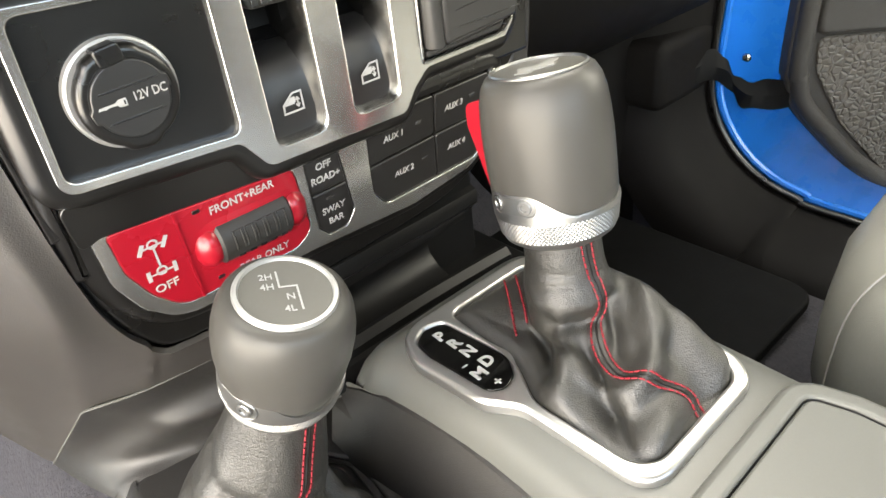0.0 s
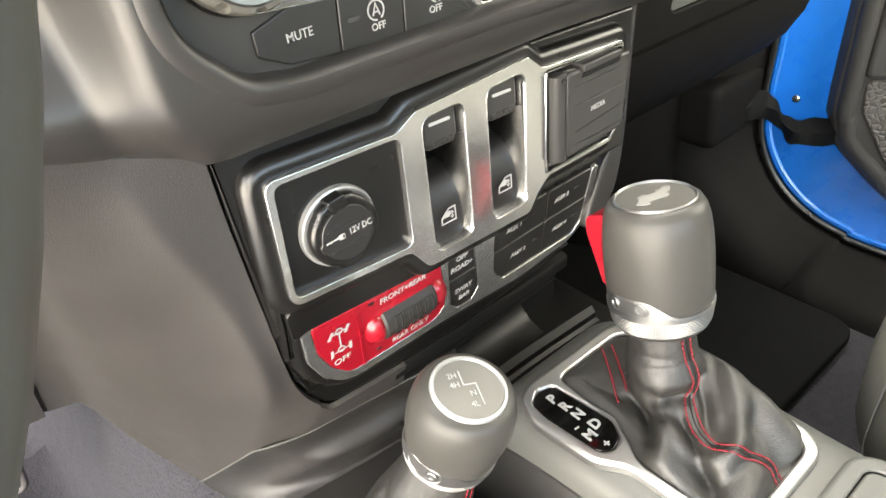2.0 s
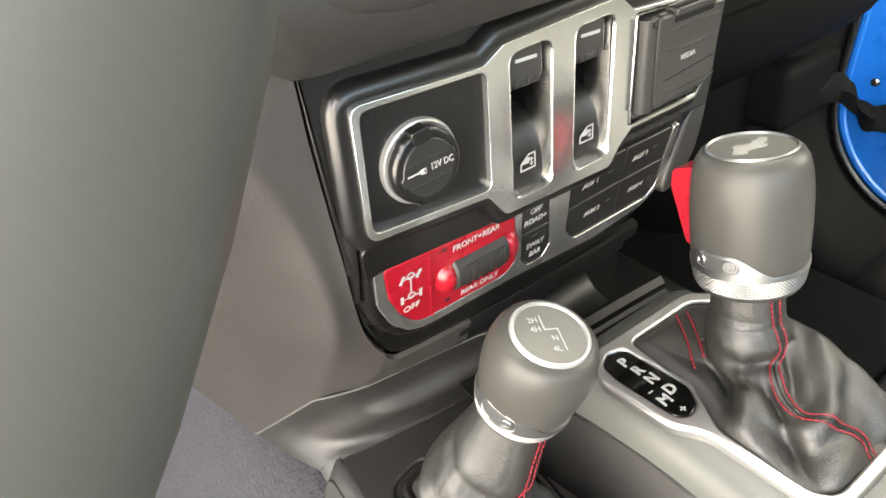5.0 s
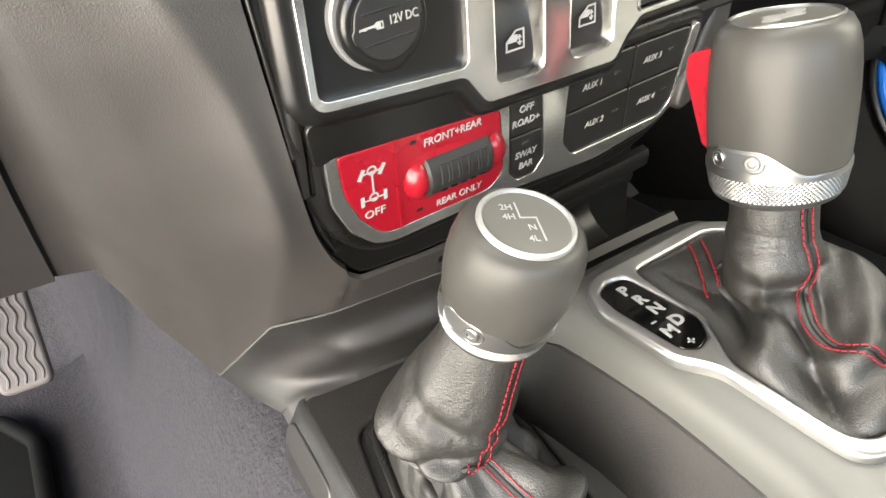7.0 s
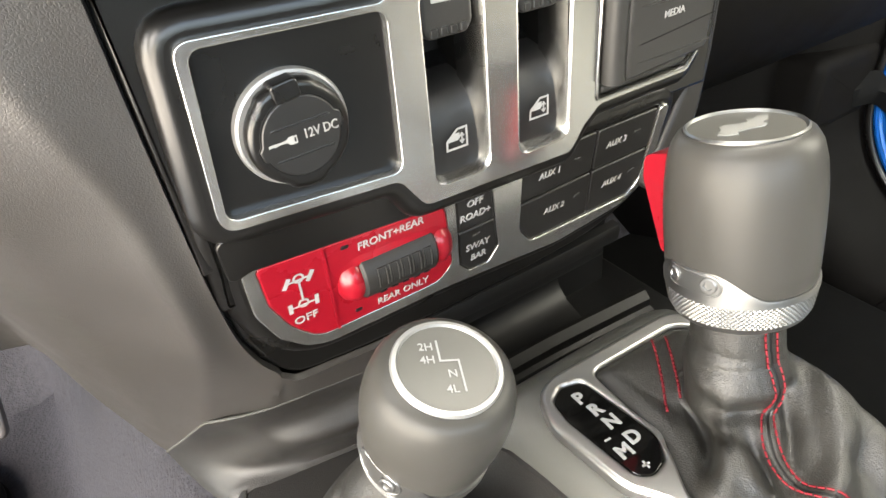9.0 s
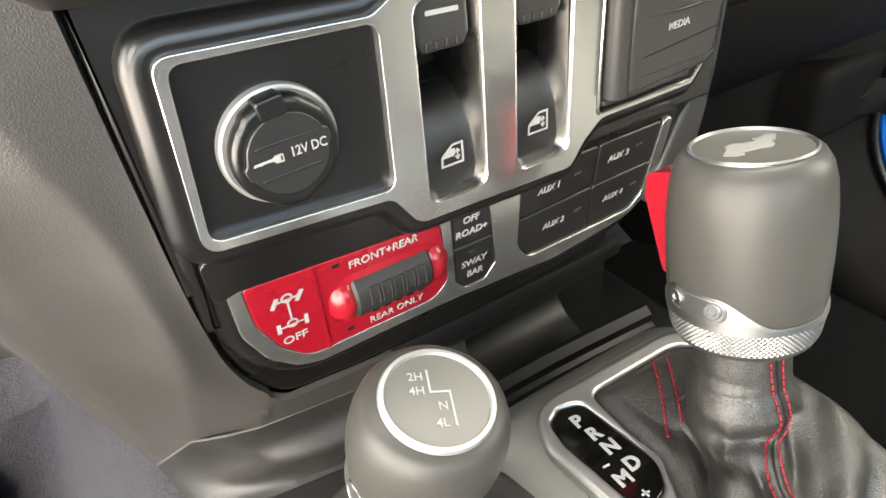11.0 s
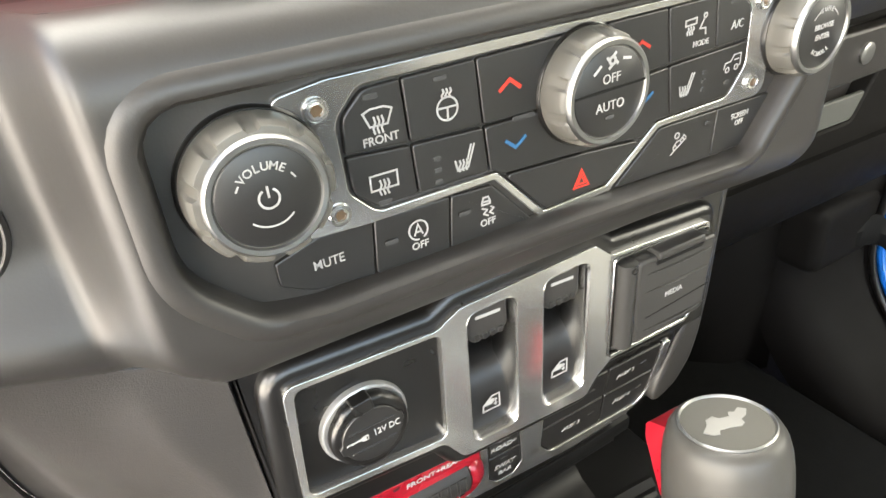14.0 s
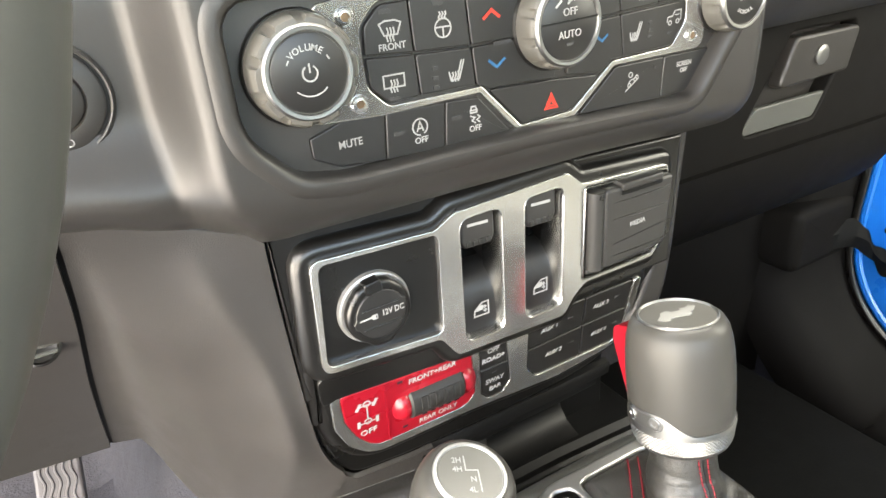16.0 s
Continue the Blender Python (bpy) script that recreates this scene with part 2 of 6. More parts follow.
def plate(outer, holes=(), depth=0.004, r=0.0008, M=None, hr=None, steps=3, crown=0.0):
    """A slab with rounded front edges: outline and holes in u, v; its front at w = 0, its back at -depth."""
    bm = bmesh.new()
    loops = [(ccw([Vector(p) for p in outer]), 1, r)] + [(ccw([Vector(p) for p in h]), -1, r if hr is None else hr) for h in holes]
    front = []
    backs = []
    for pts, sign, rr in loops:
        rows = []
        for k in range(steps + 1):
            a = k / steps * math.pi / 2
            ins = rr * (1 - math.sin(a)) * sign
            rows.append([bm.verts.new((p.x, p.y, -rr * (1 - math.cos(a)))) for p in inset(pts, ins)])
        rows.append([bm.verts.new((p.x, p.y, -depth)) for p in pts])
        for r0, r1 in zip(rows, rows[1:]):
            for i in range(len(pts)):
                bm.faces.new((r0[i - 1], r0[i], r1[i], r1[i - 1]))
        front.append(rows[0])
        backs.append(rows[-1])
    for g in front:
        for i in range(len(g)):
            bm.edges.get((g[i - 1], g[i])).smooth = False
    if len(loops) == 1:
        bm.faces.new(front[0])
        bm.faces.new(backs[0])
    else:
        for group in (front, backs):
            edges = [bm.edges.get((g[i - 1], g[i])) for g in group for i in range(len(g))]
            bmesh.ops.triangle_fill(bm, use_beauty=True, use_dissolve=False, edges=edges)
    if M is not None:
        bm.transform(M)
    return bm


def dome(outer, height, M=None, rings=4, depth=0.002, power=2.0):
    """A pillowed slab: the outline rises in a rounded slope to w = height."""
    bm = bmesh.new()
    pts = ccw([Vector(p) for p in outer])
    c = sum(pts, Vector((0, 0))) / len(pts)
    rows = [[bm.verts.new((p.x, p.y, -depth)) for p in pts]]
    for k in range(rings + 1):
        s = k / (rings + 1)
        rows.append([bm.verts.new((*(p.lerp(c, s)), height * (1 - (1 - s) ** power))) for p in pts])
    for r0, r1 in zip(rows, rows[1:]):
        for i in range(len(pts)):
            bm.faces.new((r0[i - 1], r0[i], r1[i], r1[i - 1]))
    bm.faces.new(rows[-1])
    bm.faces.new(rows[0])
    if M is not None:
        bm.transform(M)
    return bm


def lathe(profile, seg=48, M=None, wave=None):
    """Profile of (radius, height) turned round w. wave(angle, i): factor on the radius of row i."""
    bm = bmesh.new()
    rows = []
    for i, (rad, h) in enumerate(profile):
        rows.append([bm.verts.new((rad * f * math.cos(a), rad * f * math.sin(a), h)) for a in [2 * math.pi * j / seg for j in range(seg)] for f in [wave(a, i) if wave else 1]])
    for r0, r1 in zip(rows, rows[1:]):
        for j in range(seg):
            bm.faces.new((r0[j - 1], r0[j], r1[j], r1[j - 1]))
    bm.faces.new(rows[0])
    bm.faces.new(rows[-1])
    if M is not None:
        bm.transform(M)
    return bm


def tube(pts, r, seg=8, closed=False, bm=None):
    bm = bm or bmesh.new()
    pts = [Vector(p) for p in pts]
    n = len(pts)
    rows = []
    up = None
    for i, p in enumerate(pts):
        if closed:
            d = pts[(i + 1) % n] - pts[i - 1]
        else:
            d = pts[min(i + 1, n - 1)] - pts[max(i - 1, 0)]
        d.normalize()
        if up is None:
            up = d.orthogonal().normalized()
        up = (up - d * up.dot(d)).normalized()
        side = d.cross(up)
        rows.append([bm.verts.new(p + (up * math.cos(a) + side * math.sin(a)) * r) for a in [2 * math.pi * j / seg for j in range(seg)]])
    pairs = list(zip(rows, rows[1:])) + ([(rows[-1], rows[0])] if closed else [])
    for r0, r1 in pairs:
        for j in range(seg):
            bm.faces.new((r0[j - 1], r0[j], r1[j], r1[j - 1]))
    if not closed:
        bm.faces.new(rows[0])
        bm.faces.new(rows[-1])
    return bm


def spline(pts, n=8):
    """A smooth line through the points."""
    pts = [Vector(p) for p in pts]
    out = []
    for i in range(len(pts) - 1):
        p0, p1, p2, p3 = pts[max(i - 1, 0)], pts[i], pts[i + 1], pts[min(i + 2, len(pts) - 1)]
        for j in range(n):
            t = j / n
            out.append(0.5 * (2 * p1 + (p2 - p0) * t + (2 * p0 - 5 * p1 + 4 * p2 - p3) * t * t + (3 * p1 - p0 - 3 * p2 + p3) * t ** 3))
    return out + [pts[-1]]


def strokes(lines, width, M, thick=0.00015):
    """Flat pen strokes: each line a list of (u, v)."""
    bm = bmesh.new()
    for ln in lines:
        pts = [Vector(p) for p in ln]
        closed = len(pts) > 2 and (pts[0] - pts[-1]).length < 1e-7
        if closed:
            pts = pts[:-1]
        n = len(pts)
        lo, hi = [], []
        for i, p in enumerate(pts):
            a = pts[i - 1] if (i or closed) else p
            b = pts[(i + 1) % n] if (i < n - 1 or closed) else p
            d0 = (p - a).normalized() if (p - a).length else (b - p).normalized()
            d1 = (b - p).normalized() if (b - p).length else d0
            n0, n1 = Vector((-d0.y, d0.x)), Vector((-d1.y, d1.x))
            m = n0 + n1
            m = m.normalized() / max(0.5, m.normalized().dot(n0)) if m.length > 1e-6 else n0
            lo.append(p - m * width / 2)
            hi.append(p + m * width / 2)
        rows = [[bm.verts.new((q.x, q.y, h)) for q in side] for side in (lo, hi) for h in (0, thick)]
        for i in range(n if closed else n - 1):
            j = (i + 1) % n
            for x, y in ((0, 1), (1, 3), (3, 2), (2, 0)):
                bm.faces.new((rows[x][i], rows[x][j], rows[y][j], rows[y][i]))
        if not closed:
            for i in (0, n - 1):
                bm.faces.new((rows[0][i], rows[1][i], rows[3][i], rows[2][i]))
    bm.transform(M)
    return bm


def arc(cx, cy, r, a0, a1, n=14):
    return [(cx + r * math.cos(radians(a0 + (a1 - a0) * i / n)), cy + r * math.sin(radians(a0 + (a1 - a0) * i / n))) for i in range(n + 1)]


def writing(text, size, M, parent, material=None, name="lettering", bold=0.012, wide=1.0, align="CENTER", lean=0.0):
    cu = bpy.data.curves.new(name, "FONT")
    cu.body, cu.size, cu.align_x, cu.align_y = text, size, align, "CENTER"
    cu.extrude, cu.offset, cu.shear = 0.0001, size * bold, lean
    cu.resolution_u = 3
    tmp = new(name, cu)
    bpy.context.view_layer.update()
    me = bpy.data.meshes.new_from_object(tmp.evaluated_get(bpy.context.evaluated_depsgraph_get()))
    bpy.data.objects.remove(tmp)
    me.transform(M @ Matrix.Diagonal((wide, 1, 1, 1)))
    me.materials.clear()
    me.materials.append(material or WHITE)
    ob = new(name, me)
    ob.parent = parent
    return ob


def at(M, u, v, w=0.0, turn=0.0):
    return M @ Matrix.Translation((u, v, w)) @ Matrix.Rotation(radians(turn), 4, "Z")


def grid(rows, closed=False, cap=False):
    """A sheet through rows of points."""
    bm = bmesh.new()
    vs = [[bm.verts.new(p) for p in r] for r in rows]
    for r0, r1 in zip(vs, vs[1:]):
        n = len(r0)
        for j in range(n if closed else n - 1):
            k = (j + 1) % n
            bm.faces.new((r0[j], r0[k], r1[k], r1[j]))
    if cap:
        bm.faces.new(vs[0])
        bm.faces.new(vs[-1])
    return bm


def resample(pts, n, closed=False):
    pts = [Vector(p) for p in pts]
    if closed:
        pts = pts + [pts[0]]
    seg = [(b - a).length for a, b in zip(pts, pts[1:])]
    total = sum(seg)
    out = []
    count = n if closed else n - 1
    for i in range(n):
        d = total * i / count
        for j, s in enumerate(seg):
            if d <= s or j == len(seg) - 1:
                out.append(pts[j].lerp(pts[j + 1], min(1, d / s if s else 0)))
                break
            d -= s
    return out


def thicken(bm, d):
    """Gives a sheet a thickness d, away from its normals."""
    bmesh.ops.recalc_face_normals(bm, faces=bm.faces)
    bmesh.ops.solidify(bm, geom=bm.faces[:], thickness=d)
    return bm


def smooth_rows(rows, times, pinned=None):
    for _ in range(times):
        old = [[Vector(p) for p in r] for r in rows]
        for i in range(1, len(rows) - 1):
            for j in range(1, len(rows[i]) - 1):
                rows[i][j] = old[i][j] * 0.4 + (old[i - 1][j] + old[i + 1][j] + old[i][j - 1] + old[i][j + 1]) * 0.15
    return rows


# ---- structure: floor, tunnel, firewall, cabin shell ----
def slab(name, x0, y0, z0, x1, y1, z1, material, label, category, kind="structure", r=0.004):
    bm = plate(fil(box(x0, y0, x1, y1), r), depth=z1 - z0, r=min(r, 0.003), M=TOP(z1))
    return tagged(link(name, bm, material), label, category, kind=kind)


def ease(a, b, x):
    t = min(1, max(0, (x - a) / (b - a)))
    return t * t * (3 - 2 * t)


def wavy_floor():
    rows = []
    for i in range(61):
        y = -1.6 + 2.5 * i / 60
        row = []
        for j in range(81):
            x = -0.78 + 1.50 * j / 80
            tunnel = 0.215 * ease(0.30, 0.155, abs(x - 0.03))
            toe = max(0.0, y - (0.30 + 0.24 * ease(-0.12, -0.27, x))) * 1.3
            z = 0.02 + tunnel + min(toe, 0.55) + 0.004 * noise.noise((x * 9, y * 9, 0))
            row.append((x, y, z))
        rows.append(row)
    return tagged(link("floor", thicken(grid(rows), 0.01), CARPET), "speckled grey carpet over floor and tunnel", "floor", kind="structure")


wavy_floor()


def cabin():
    # unseen rear wall, roof and right wall are added to hold back light; the door openings and the windscreen let
    # daylight in
    def panel(name, rows, material, label, category):
        return tagged(link(name, thicken(grid(rows), 0.02), material, smooth=False), label, category, kind="structure")
    panel("wall_rear", [[(-0.8, -1.6, 0), (0.86, -1.6, 0)], [(-0.8, -1.6, 0.66), (0.86, -1.6, 0.66)]], DOORTRIM, "unseen dark wall added to close the cabin's rear to light", "wall")
    panel("ceiling", [[(-0.80, -1.62, 1.36), (0.90, -1.62, 1.36)], [(-0.80, -0.10, 1.36), (0.90, -0.10, 1.36)]], HEADLINER, "unseen grey roof panel that keeps the sky's light off the cabin", "ceiling")
    panel("wall_right", [[(1.48, -2.5, -0.5), (1.48, 2.5, -0.5)], [(1.48, -2.5, 2.8), (1.48, 2.5, 2.8)]], DOORTRIM, "unseen dark wall added to block light from the passenger side", "wall")
    panel("wall_front", [[(-0.8, 0.75, -0.1), (0.86, 0.75, -0.1)], [(-0.8, 0.75, 0.62), (0.86, 0.75, 0.62)]], PIT, "black firewall behind the dashboard", "wall")
    tagged(link("ground", grid([[(-60, -60, -0.5), (60, -60, -0.5)], [(-60, 60, -0.5), (60, 60, -0.5)]]), mat("pale_floor_outside", (0.50, 0.485, 0.455), 0.6, blotch=2.0)), "pale grey ground outside the car", "ground", kind="structure")


cabin()

# ---- dashboard ----
dash = thing("dashboard", "dark grained plastic dashboard with a rounded centre surround", "dashboard")
RECESS = fil([(-0.1080, 0.6165), (-0.1080, 0.572), (-0.0905, 0.5538), (-0.072, 0.5505), (0.016, 0.5510), (0.118, 0.5475), (0.160, 0.606), (0.158, 0.6195)], [0.010, 0.02, 0.012, 0.008, 0.02, 0.01, 0.012, 0.006])


def dash_foot(x):
    """Height of the dash front's lower edge."""
    return 0.5205 + 0.022 * ease(-0.095, -0.185, x) - 0.003 * ease(0.06, 0.16, x)


def dash_front(x, z):
    """Depth y of the dash front: side panels, the centre swelling, and the rolls over its top and under its foot."""
    qx = max(-0.098 - x, 0)
    qz = max(0.562 - z, 0) * 0.7 * ease(0, 0.014, qx)
    d = math.hypot(qx, qz)
    y = 0.0035 - 0.0305 * ease(0.0385, 0.0195, d) + 0.038 * ease(0.160, 0.215, x)
    y -= 0.0115 * ease(0.582, 0.548, z) * ease(0.020, 0.040, d)
    y += 0.0010 * math.exp(-((d - 0.0275) / 0.0022) ** 2)
    r = 0.022 + 0.008 * ease(-0.15, -0.11, x)
    t = min(1, max(0, (dash_foot(x) + r - z) / r))
    y += 1.15 * r * (1 - math.sqrt(1 - min(0.998, t) ** 2))
    t = min(1, max(0, (z - 0.6190) / 0.0203))
    return y + 0.0200 * (1 - math.sqrt(1 - min(0.998, t) ** 2))


def inside(p, poly):
    hit = False
    for a, b in zip(poly, poly[1:] + poly[:1]):
        if (a[1] > p[1]) != (b[1] > p[1]) and p[0] < (b[0] - a[0]) * (p[1] - a[1]) / (b[1] - a[1]) + a[0]:
            hit = not hit
    return hit


def dash_face():
    xs = [-0.60 + 0.44 * i / 20 for i in range(20)] + [-0.16 + 0.38 * i / 150 for i in range(151)]
    hole = inset(ccw(RECESS), -0.0048)
    bm = bmesh.new()
    cols = []
    for x in xs:
        f = dash_foot(x)
        zs = [f + (0.6392 - f) * (0.5 - 0.5 * math.cos(math.pi * k / 48)) for k in range(49)]
        cols.append([(x, z, bm.verts.new((x, dash_front(x, z), z))) for z in zs])
    for c0, c1 in zip(cols, cols[1:]):
        for k in range(48):
            mid_x, mid_z = (c0[k][0] + c1[k][0]) / 2, (c0[k][1] + c0[k + 1][1]) / 2
            if not inside((mid_x, mid_z), hole):
                bm.faces.new((c0[k][2], c1[k][2], c1[k + 1][2], c0[k + 1][2]))
    part("front_face", bm, SOFT, dash)
    rows = []
    n = 150
    for d, lift in ((0.0, None), (0.0004, 0.0035), (0.0012, 0.0006), (0.0024, -0.0009), (0.0040, -0.0013), (0.0060, -0.0010), (0.0085, -0.0003), (0.0100, 0.0012)):
        loop = resample([Vector((p.x, p.y, 0)) for p in inset(ccw(RECESS), -d)], n, closed=True)
        rows.append([(p.x, -0.0185 if lift is None else dash_front(p.x, min(p.y, 0.630)) + lift, p.y) for p in loop])
    part("recess_lip", grid(rows, closed=True), SOFT, dash)


dash_face()
part("climate_recess", plate(inset(ccw(RECESS), -0.004), depth=0.01, r=0.0005, M=PAN(-0.0185)), SOFT, dash)


def dash_left():
    rows = []
    for j in range(101):
        x = -0.60 + 0.40 * j / 20 if j < 20 else -0.20 + 0.42 * (j - 20) / 80
        y0 = dash_front(x, 0.6392)
        rows.append([(x, y0, 0.6392), (x, max(0.021, y0 + 0.002), 0.6394), (x, max(0.023, y0 + 0.003), 0.6385), (x, max(0.027, y0 + 0.005), 0.6384), (x, max(0.034, y0 + 0.008), 0.6392), (x, 0.060, 0.6398), (x, 0.080, 0.6400)])
    part("shelf", thicken(grid(rows), 0.003), SOFT, dash)
    part("red_panel", plate(fil(box(-0.60, 0.6385, -0.084, 0.74), 0.002), depth=0.01, r=0.001, M=PAN(0.046)), REDTRIM, dash, "red painted dash panel")
    part("top_cover", plate(fil(box(-0.79, 0.06, 0.85, 0.80), 0.03), depth=0.03, r=0.01, M=TOP(0.765)), DASH, dash)


dash_left()


def knee_panel():
    L = [(-0.176, 0.003, 0.547), (-0.180, 0.03, 0.50), (-0.190, 0.085, 0.43), (-0.202, 0.177, 0.326)]
    Mi = [(-0.134, 0.004, 0.534), (-0.127, 0.008, 0.495), (-0.118, 0.012, 0.464), (-0.113, 0.014, 0.435), (-0.110, 0.020, 0.39), (-0.1180, 0.0535, 0.3235)]
    Ri = [(-0.1047, 0.002, 0.5235), (-0.1036, 0.005, 0.496), (-0.1024, 0.0055, 0.468), (-0.1006, 0.0065, 0.434), (-0.0982, 0.0110, 0.4085), (-0.0952, 0.0150, 0.3890), (-0.0897, 0.0185, 0.3722), (-0.0838, 0.0208, 0.3610)]
    Rj = Ri + [(-0.0850, 0.0265, 0.3480), (-0.0870, 0.0335, 0.3365), (-0.0900, 0.0395, 0.3275)]
    bottom = [(-0.202, 0.177, 0.326), (-0.183, 0.176, 0.322), (-0.168, 0.158, 0.285), (-0.1445, 0.1345, 0.2395), (-0.1180, 0.0535, 0.3235)]
    n, k = 40, 26
    L, Mi, Ri, Rj = (resample(spline(c), n) for c in (L, Mi, Ri, Rj))
    B = resample(bottom, k)
    T = resample([L[0], Mi[0]], k)
    rows = []
    for i in range(n):
        s = i / (n - 1)
        row = []
        for j in range(k):
            u = j / (k - 1)
            coons = (1 - u) * L[i] + u * Mi[i] + (1 - s) * T[j] + s * B[j] - ((1 - s) * (1 - u) * L[0] + (1 - s) * u * Mi[0] + s * (1 - u) * L[-1] + s * u * Mi[-1])
            row.append(coons)
        for j in range(1, 9):
            row.append(Mi[i].lerp(Rj[i], j / 8))
        rows.append(row)
    rows = smooth_rows(rows, 2)
    for i in range(n):
        s = i / (n - 1)
        out = 0.007 * math.sin(math.pi * min(1, s / 0.9)) ** 1.5
        for j in range(len(rows[i])):
            side = ease(0, 6, j) * ease(k + 8, k - 2, j)
            rows[i][j] = Vector(rows[i][j]) + Vector((0, -0.9, -0.1)) * out * side
    rows = [[p + Vector((0, 0.010, 0.016)) for p in rows[0]]] + rows
    # the panel runs on under the switch housing down to the lower trim
    split = min(range(n), key=lambda i: (Rj[i] - Vector((-0.0838, 0.0208, 0.3610))).length)
    upper = resample(spline([Rj[split], (-0.0772, 0.0226, 0.3524), (-0.0690, 0.0234, 0.3506), (-0.0580, 0.0238, 0.3494), (-0.0385, 0.0245, 0.3474), (-0.0250, 0.0250, 0.3466)]), 22)
    lower = resample(spline([Rj[-1], (-0.0676, 0.0368, 0.3270), (-0.0410, 0.0340, 0.3264), (-0.0250, 0.0328, 0.3256)]), 22)
    bm = grid(rows)
    for i in range(split, n - 1):
        cells = []
        for q in (i, i + 1):
            u = (q - split) / (n - 1 - split)
            cells.append([Rj[q]] + [a.lerp(b, u) for a, b in zip(upper[1:], lower[1:])])
        for a in range(21):
            bm.faces.new([bm.verts.new(p) for p in (cells[0][a], cells[0][a + 1], cells[1][a + 1], cells[1][a])])
    bmesh.ops.remove_doubles(bm, verts=bm.verts[:], dist=0.00002)
    part("knee_panel", thicken(bm, 0.003), KNEE, dash)
    # steering column side of the seam
    rows = [[p + Vector((-0.0022 - 0.30 * q, 0.02 * q + 0.0015, 0.01 * q)) for q in [0, 0.01, 0.3, 0.6, 1.0]] for p in L]
    part("column_panel", thicken(grid(rows), 0.003), KNEE, dash)
    part("seam_lining", tube([p + Vector((-0.001, 0.0045, 0)) for p in L], 0.0022, 6), PIT, dash)
    part("seam_lining", tube([p + Vector((0.0004, 0.0050, 0)) for p in Ri], 0.0020, 6), PIT, dash)


knee_panel()


def passenger_dash():
    rows = []
    for j in range(17):
        s = j / 16
        x = 0.185 + 0.44 * s
        y = 0.02 + 0.05 * min(1, s * 4) ** 0.6 + 0.02 * s
        rows.append([(x, y - 0.02, 0.638), (x, y - 0.028, 0.63), (x, y - 0.03, 0.61), (x, y - 0.02, 0.575), (x, y - 0.002, 0.552), (x, y + 0.012, 0.545)])
    part("passenger_panel", thicken(grid(rows), 0.004), SOFT, dash)
    part("passenger_top", plate(fil(box(0.185, 0.04, 0.63, 0.40), 0.02), depth=0.012, r=0.004, M=TOP(0.637)), SOFT, dash)
    part("stack_flank", plate(soften(fil([(0.116, 0.374), (0.137, 0.3845), (0.1472, 0.399), (0.1518, 0.416), (0.1550, 0.443), (0.1562, 0.475), (0.161, 0.553), (0.148, 0.553), (0.138, 0.43), (0.120, 0.392)], 0.004), 160, 4), depth=0.20, r=0.003, M=PAN(0.008)), SOFT, dash)


passenger_dash()

glove = thing("glove_box", "dark plastic glove box, lid darkened as if in shade, with a recessed pull handle", "glove box")
# lid and lower lid take the shaded trim colour instead of DASH
part("lid", plate(fil(box(0.168, 0.425, 0.625, 0.545), [0.001, 0.001, 0.02, 0.02]), [fil([(0.345, 0.447), (0.452, 0.447), (0.50, 0.532), (0.40, 0.532)], 0.008)], 0.02, 0.0010, PAN(0.108), hr=0.003), KICK, glove)
part("lower_lid", thicken(grid([[(x, y, z) for y, z in ((0.1078, 0.4262), (0.1095, 0.410), (0.117, 0.385), (0.132, 0.358), (0.155, 0.334), (0.190, 0.318), (0.26, 0.312))] for x in [0.168 + 0.457 * i / 12 for i in range(13)]]), 0.006), KICK, glove)
part("handle_recess", plate(fil(box(0.33, 0.44, 0.51, 0.54), 0.004), depth=0.004, r=0.0005, M=PAN(0.124)), DASH, glove)
handle = part("handle", plate(fil([(0.385, 0.484), (0.487, 0.487), (0.497, 0.528), (0.402, 0.528)], 0.006), depth=0.012, r=0.003, M=PAN(0.104)), DASH, glove)
part("key_lock", lathe([(0.009, 0), (0.009, 0.002), (0.007, 0.003), (0.003, 0.003)], 24, at(PAN(0.104), 0.440, 0.508)), ALU, handle, "round metal key lock")
part("recess_lip", plate(fil([(0.345, 0.447), (0.452, 0.447), (0.472, 0.470), (0.366, 0.470)], 0.003), depth=0.004, r=0.0015, M=PAN(0.110) @ Matrix.Translation((0, 0, 0))), CONSOLE, glove)

# ---- lower switch panel ----
panel = thing("switch_panel", "black switch panel with satin silver bezels below the climate controls", "switch panel")
UPPER_RAW = [(-0.0889, 0.5075), (-0.0260, 0.5050), (-0.0150, 0.5112), (0.0555, 0.5146), (0.0655, 0.5062), (0.1305, 0.5030), (0.1275, 0.4520), (0.1215, 0.4450), (0.0690, 0.4445), (0.0605, 0.4375), (0.0535, 0.4278), (-0.0180, 0.4297), (-0.0275, 0.4435), (-0.0915, 0.4480)]
UPPER = fil(UPPER_RAW, [0.005, 0.006, 0.006, 0.004, 0.006, 0.004, 0.004, 0.003, 0.006, 0.006, 0.005, 0.006, 0.006, 0.006])
PLATE = fil([(-0.0852, 0.5045), (-0.0243, 0.5025), (-0.0256, 0.4470), (-0.0885, 0.4515)], 0.004)
SLOT_L = fil([(-0.0122, 0.5060), (0.0124, 0.5072), (0.0122, 0.4350), (-0.0128, 0.4355)], 0.005)
SLOT_R = fil([(0.0268, 0.5072), (0.0525, 0.5085), (0.0518, 0.4355), (0.0262, 0.4352)], 0.005)
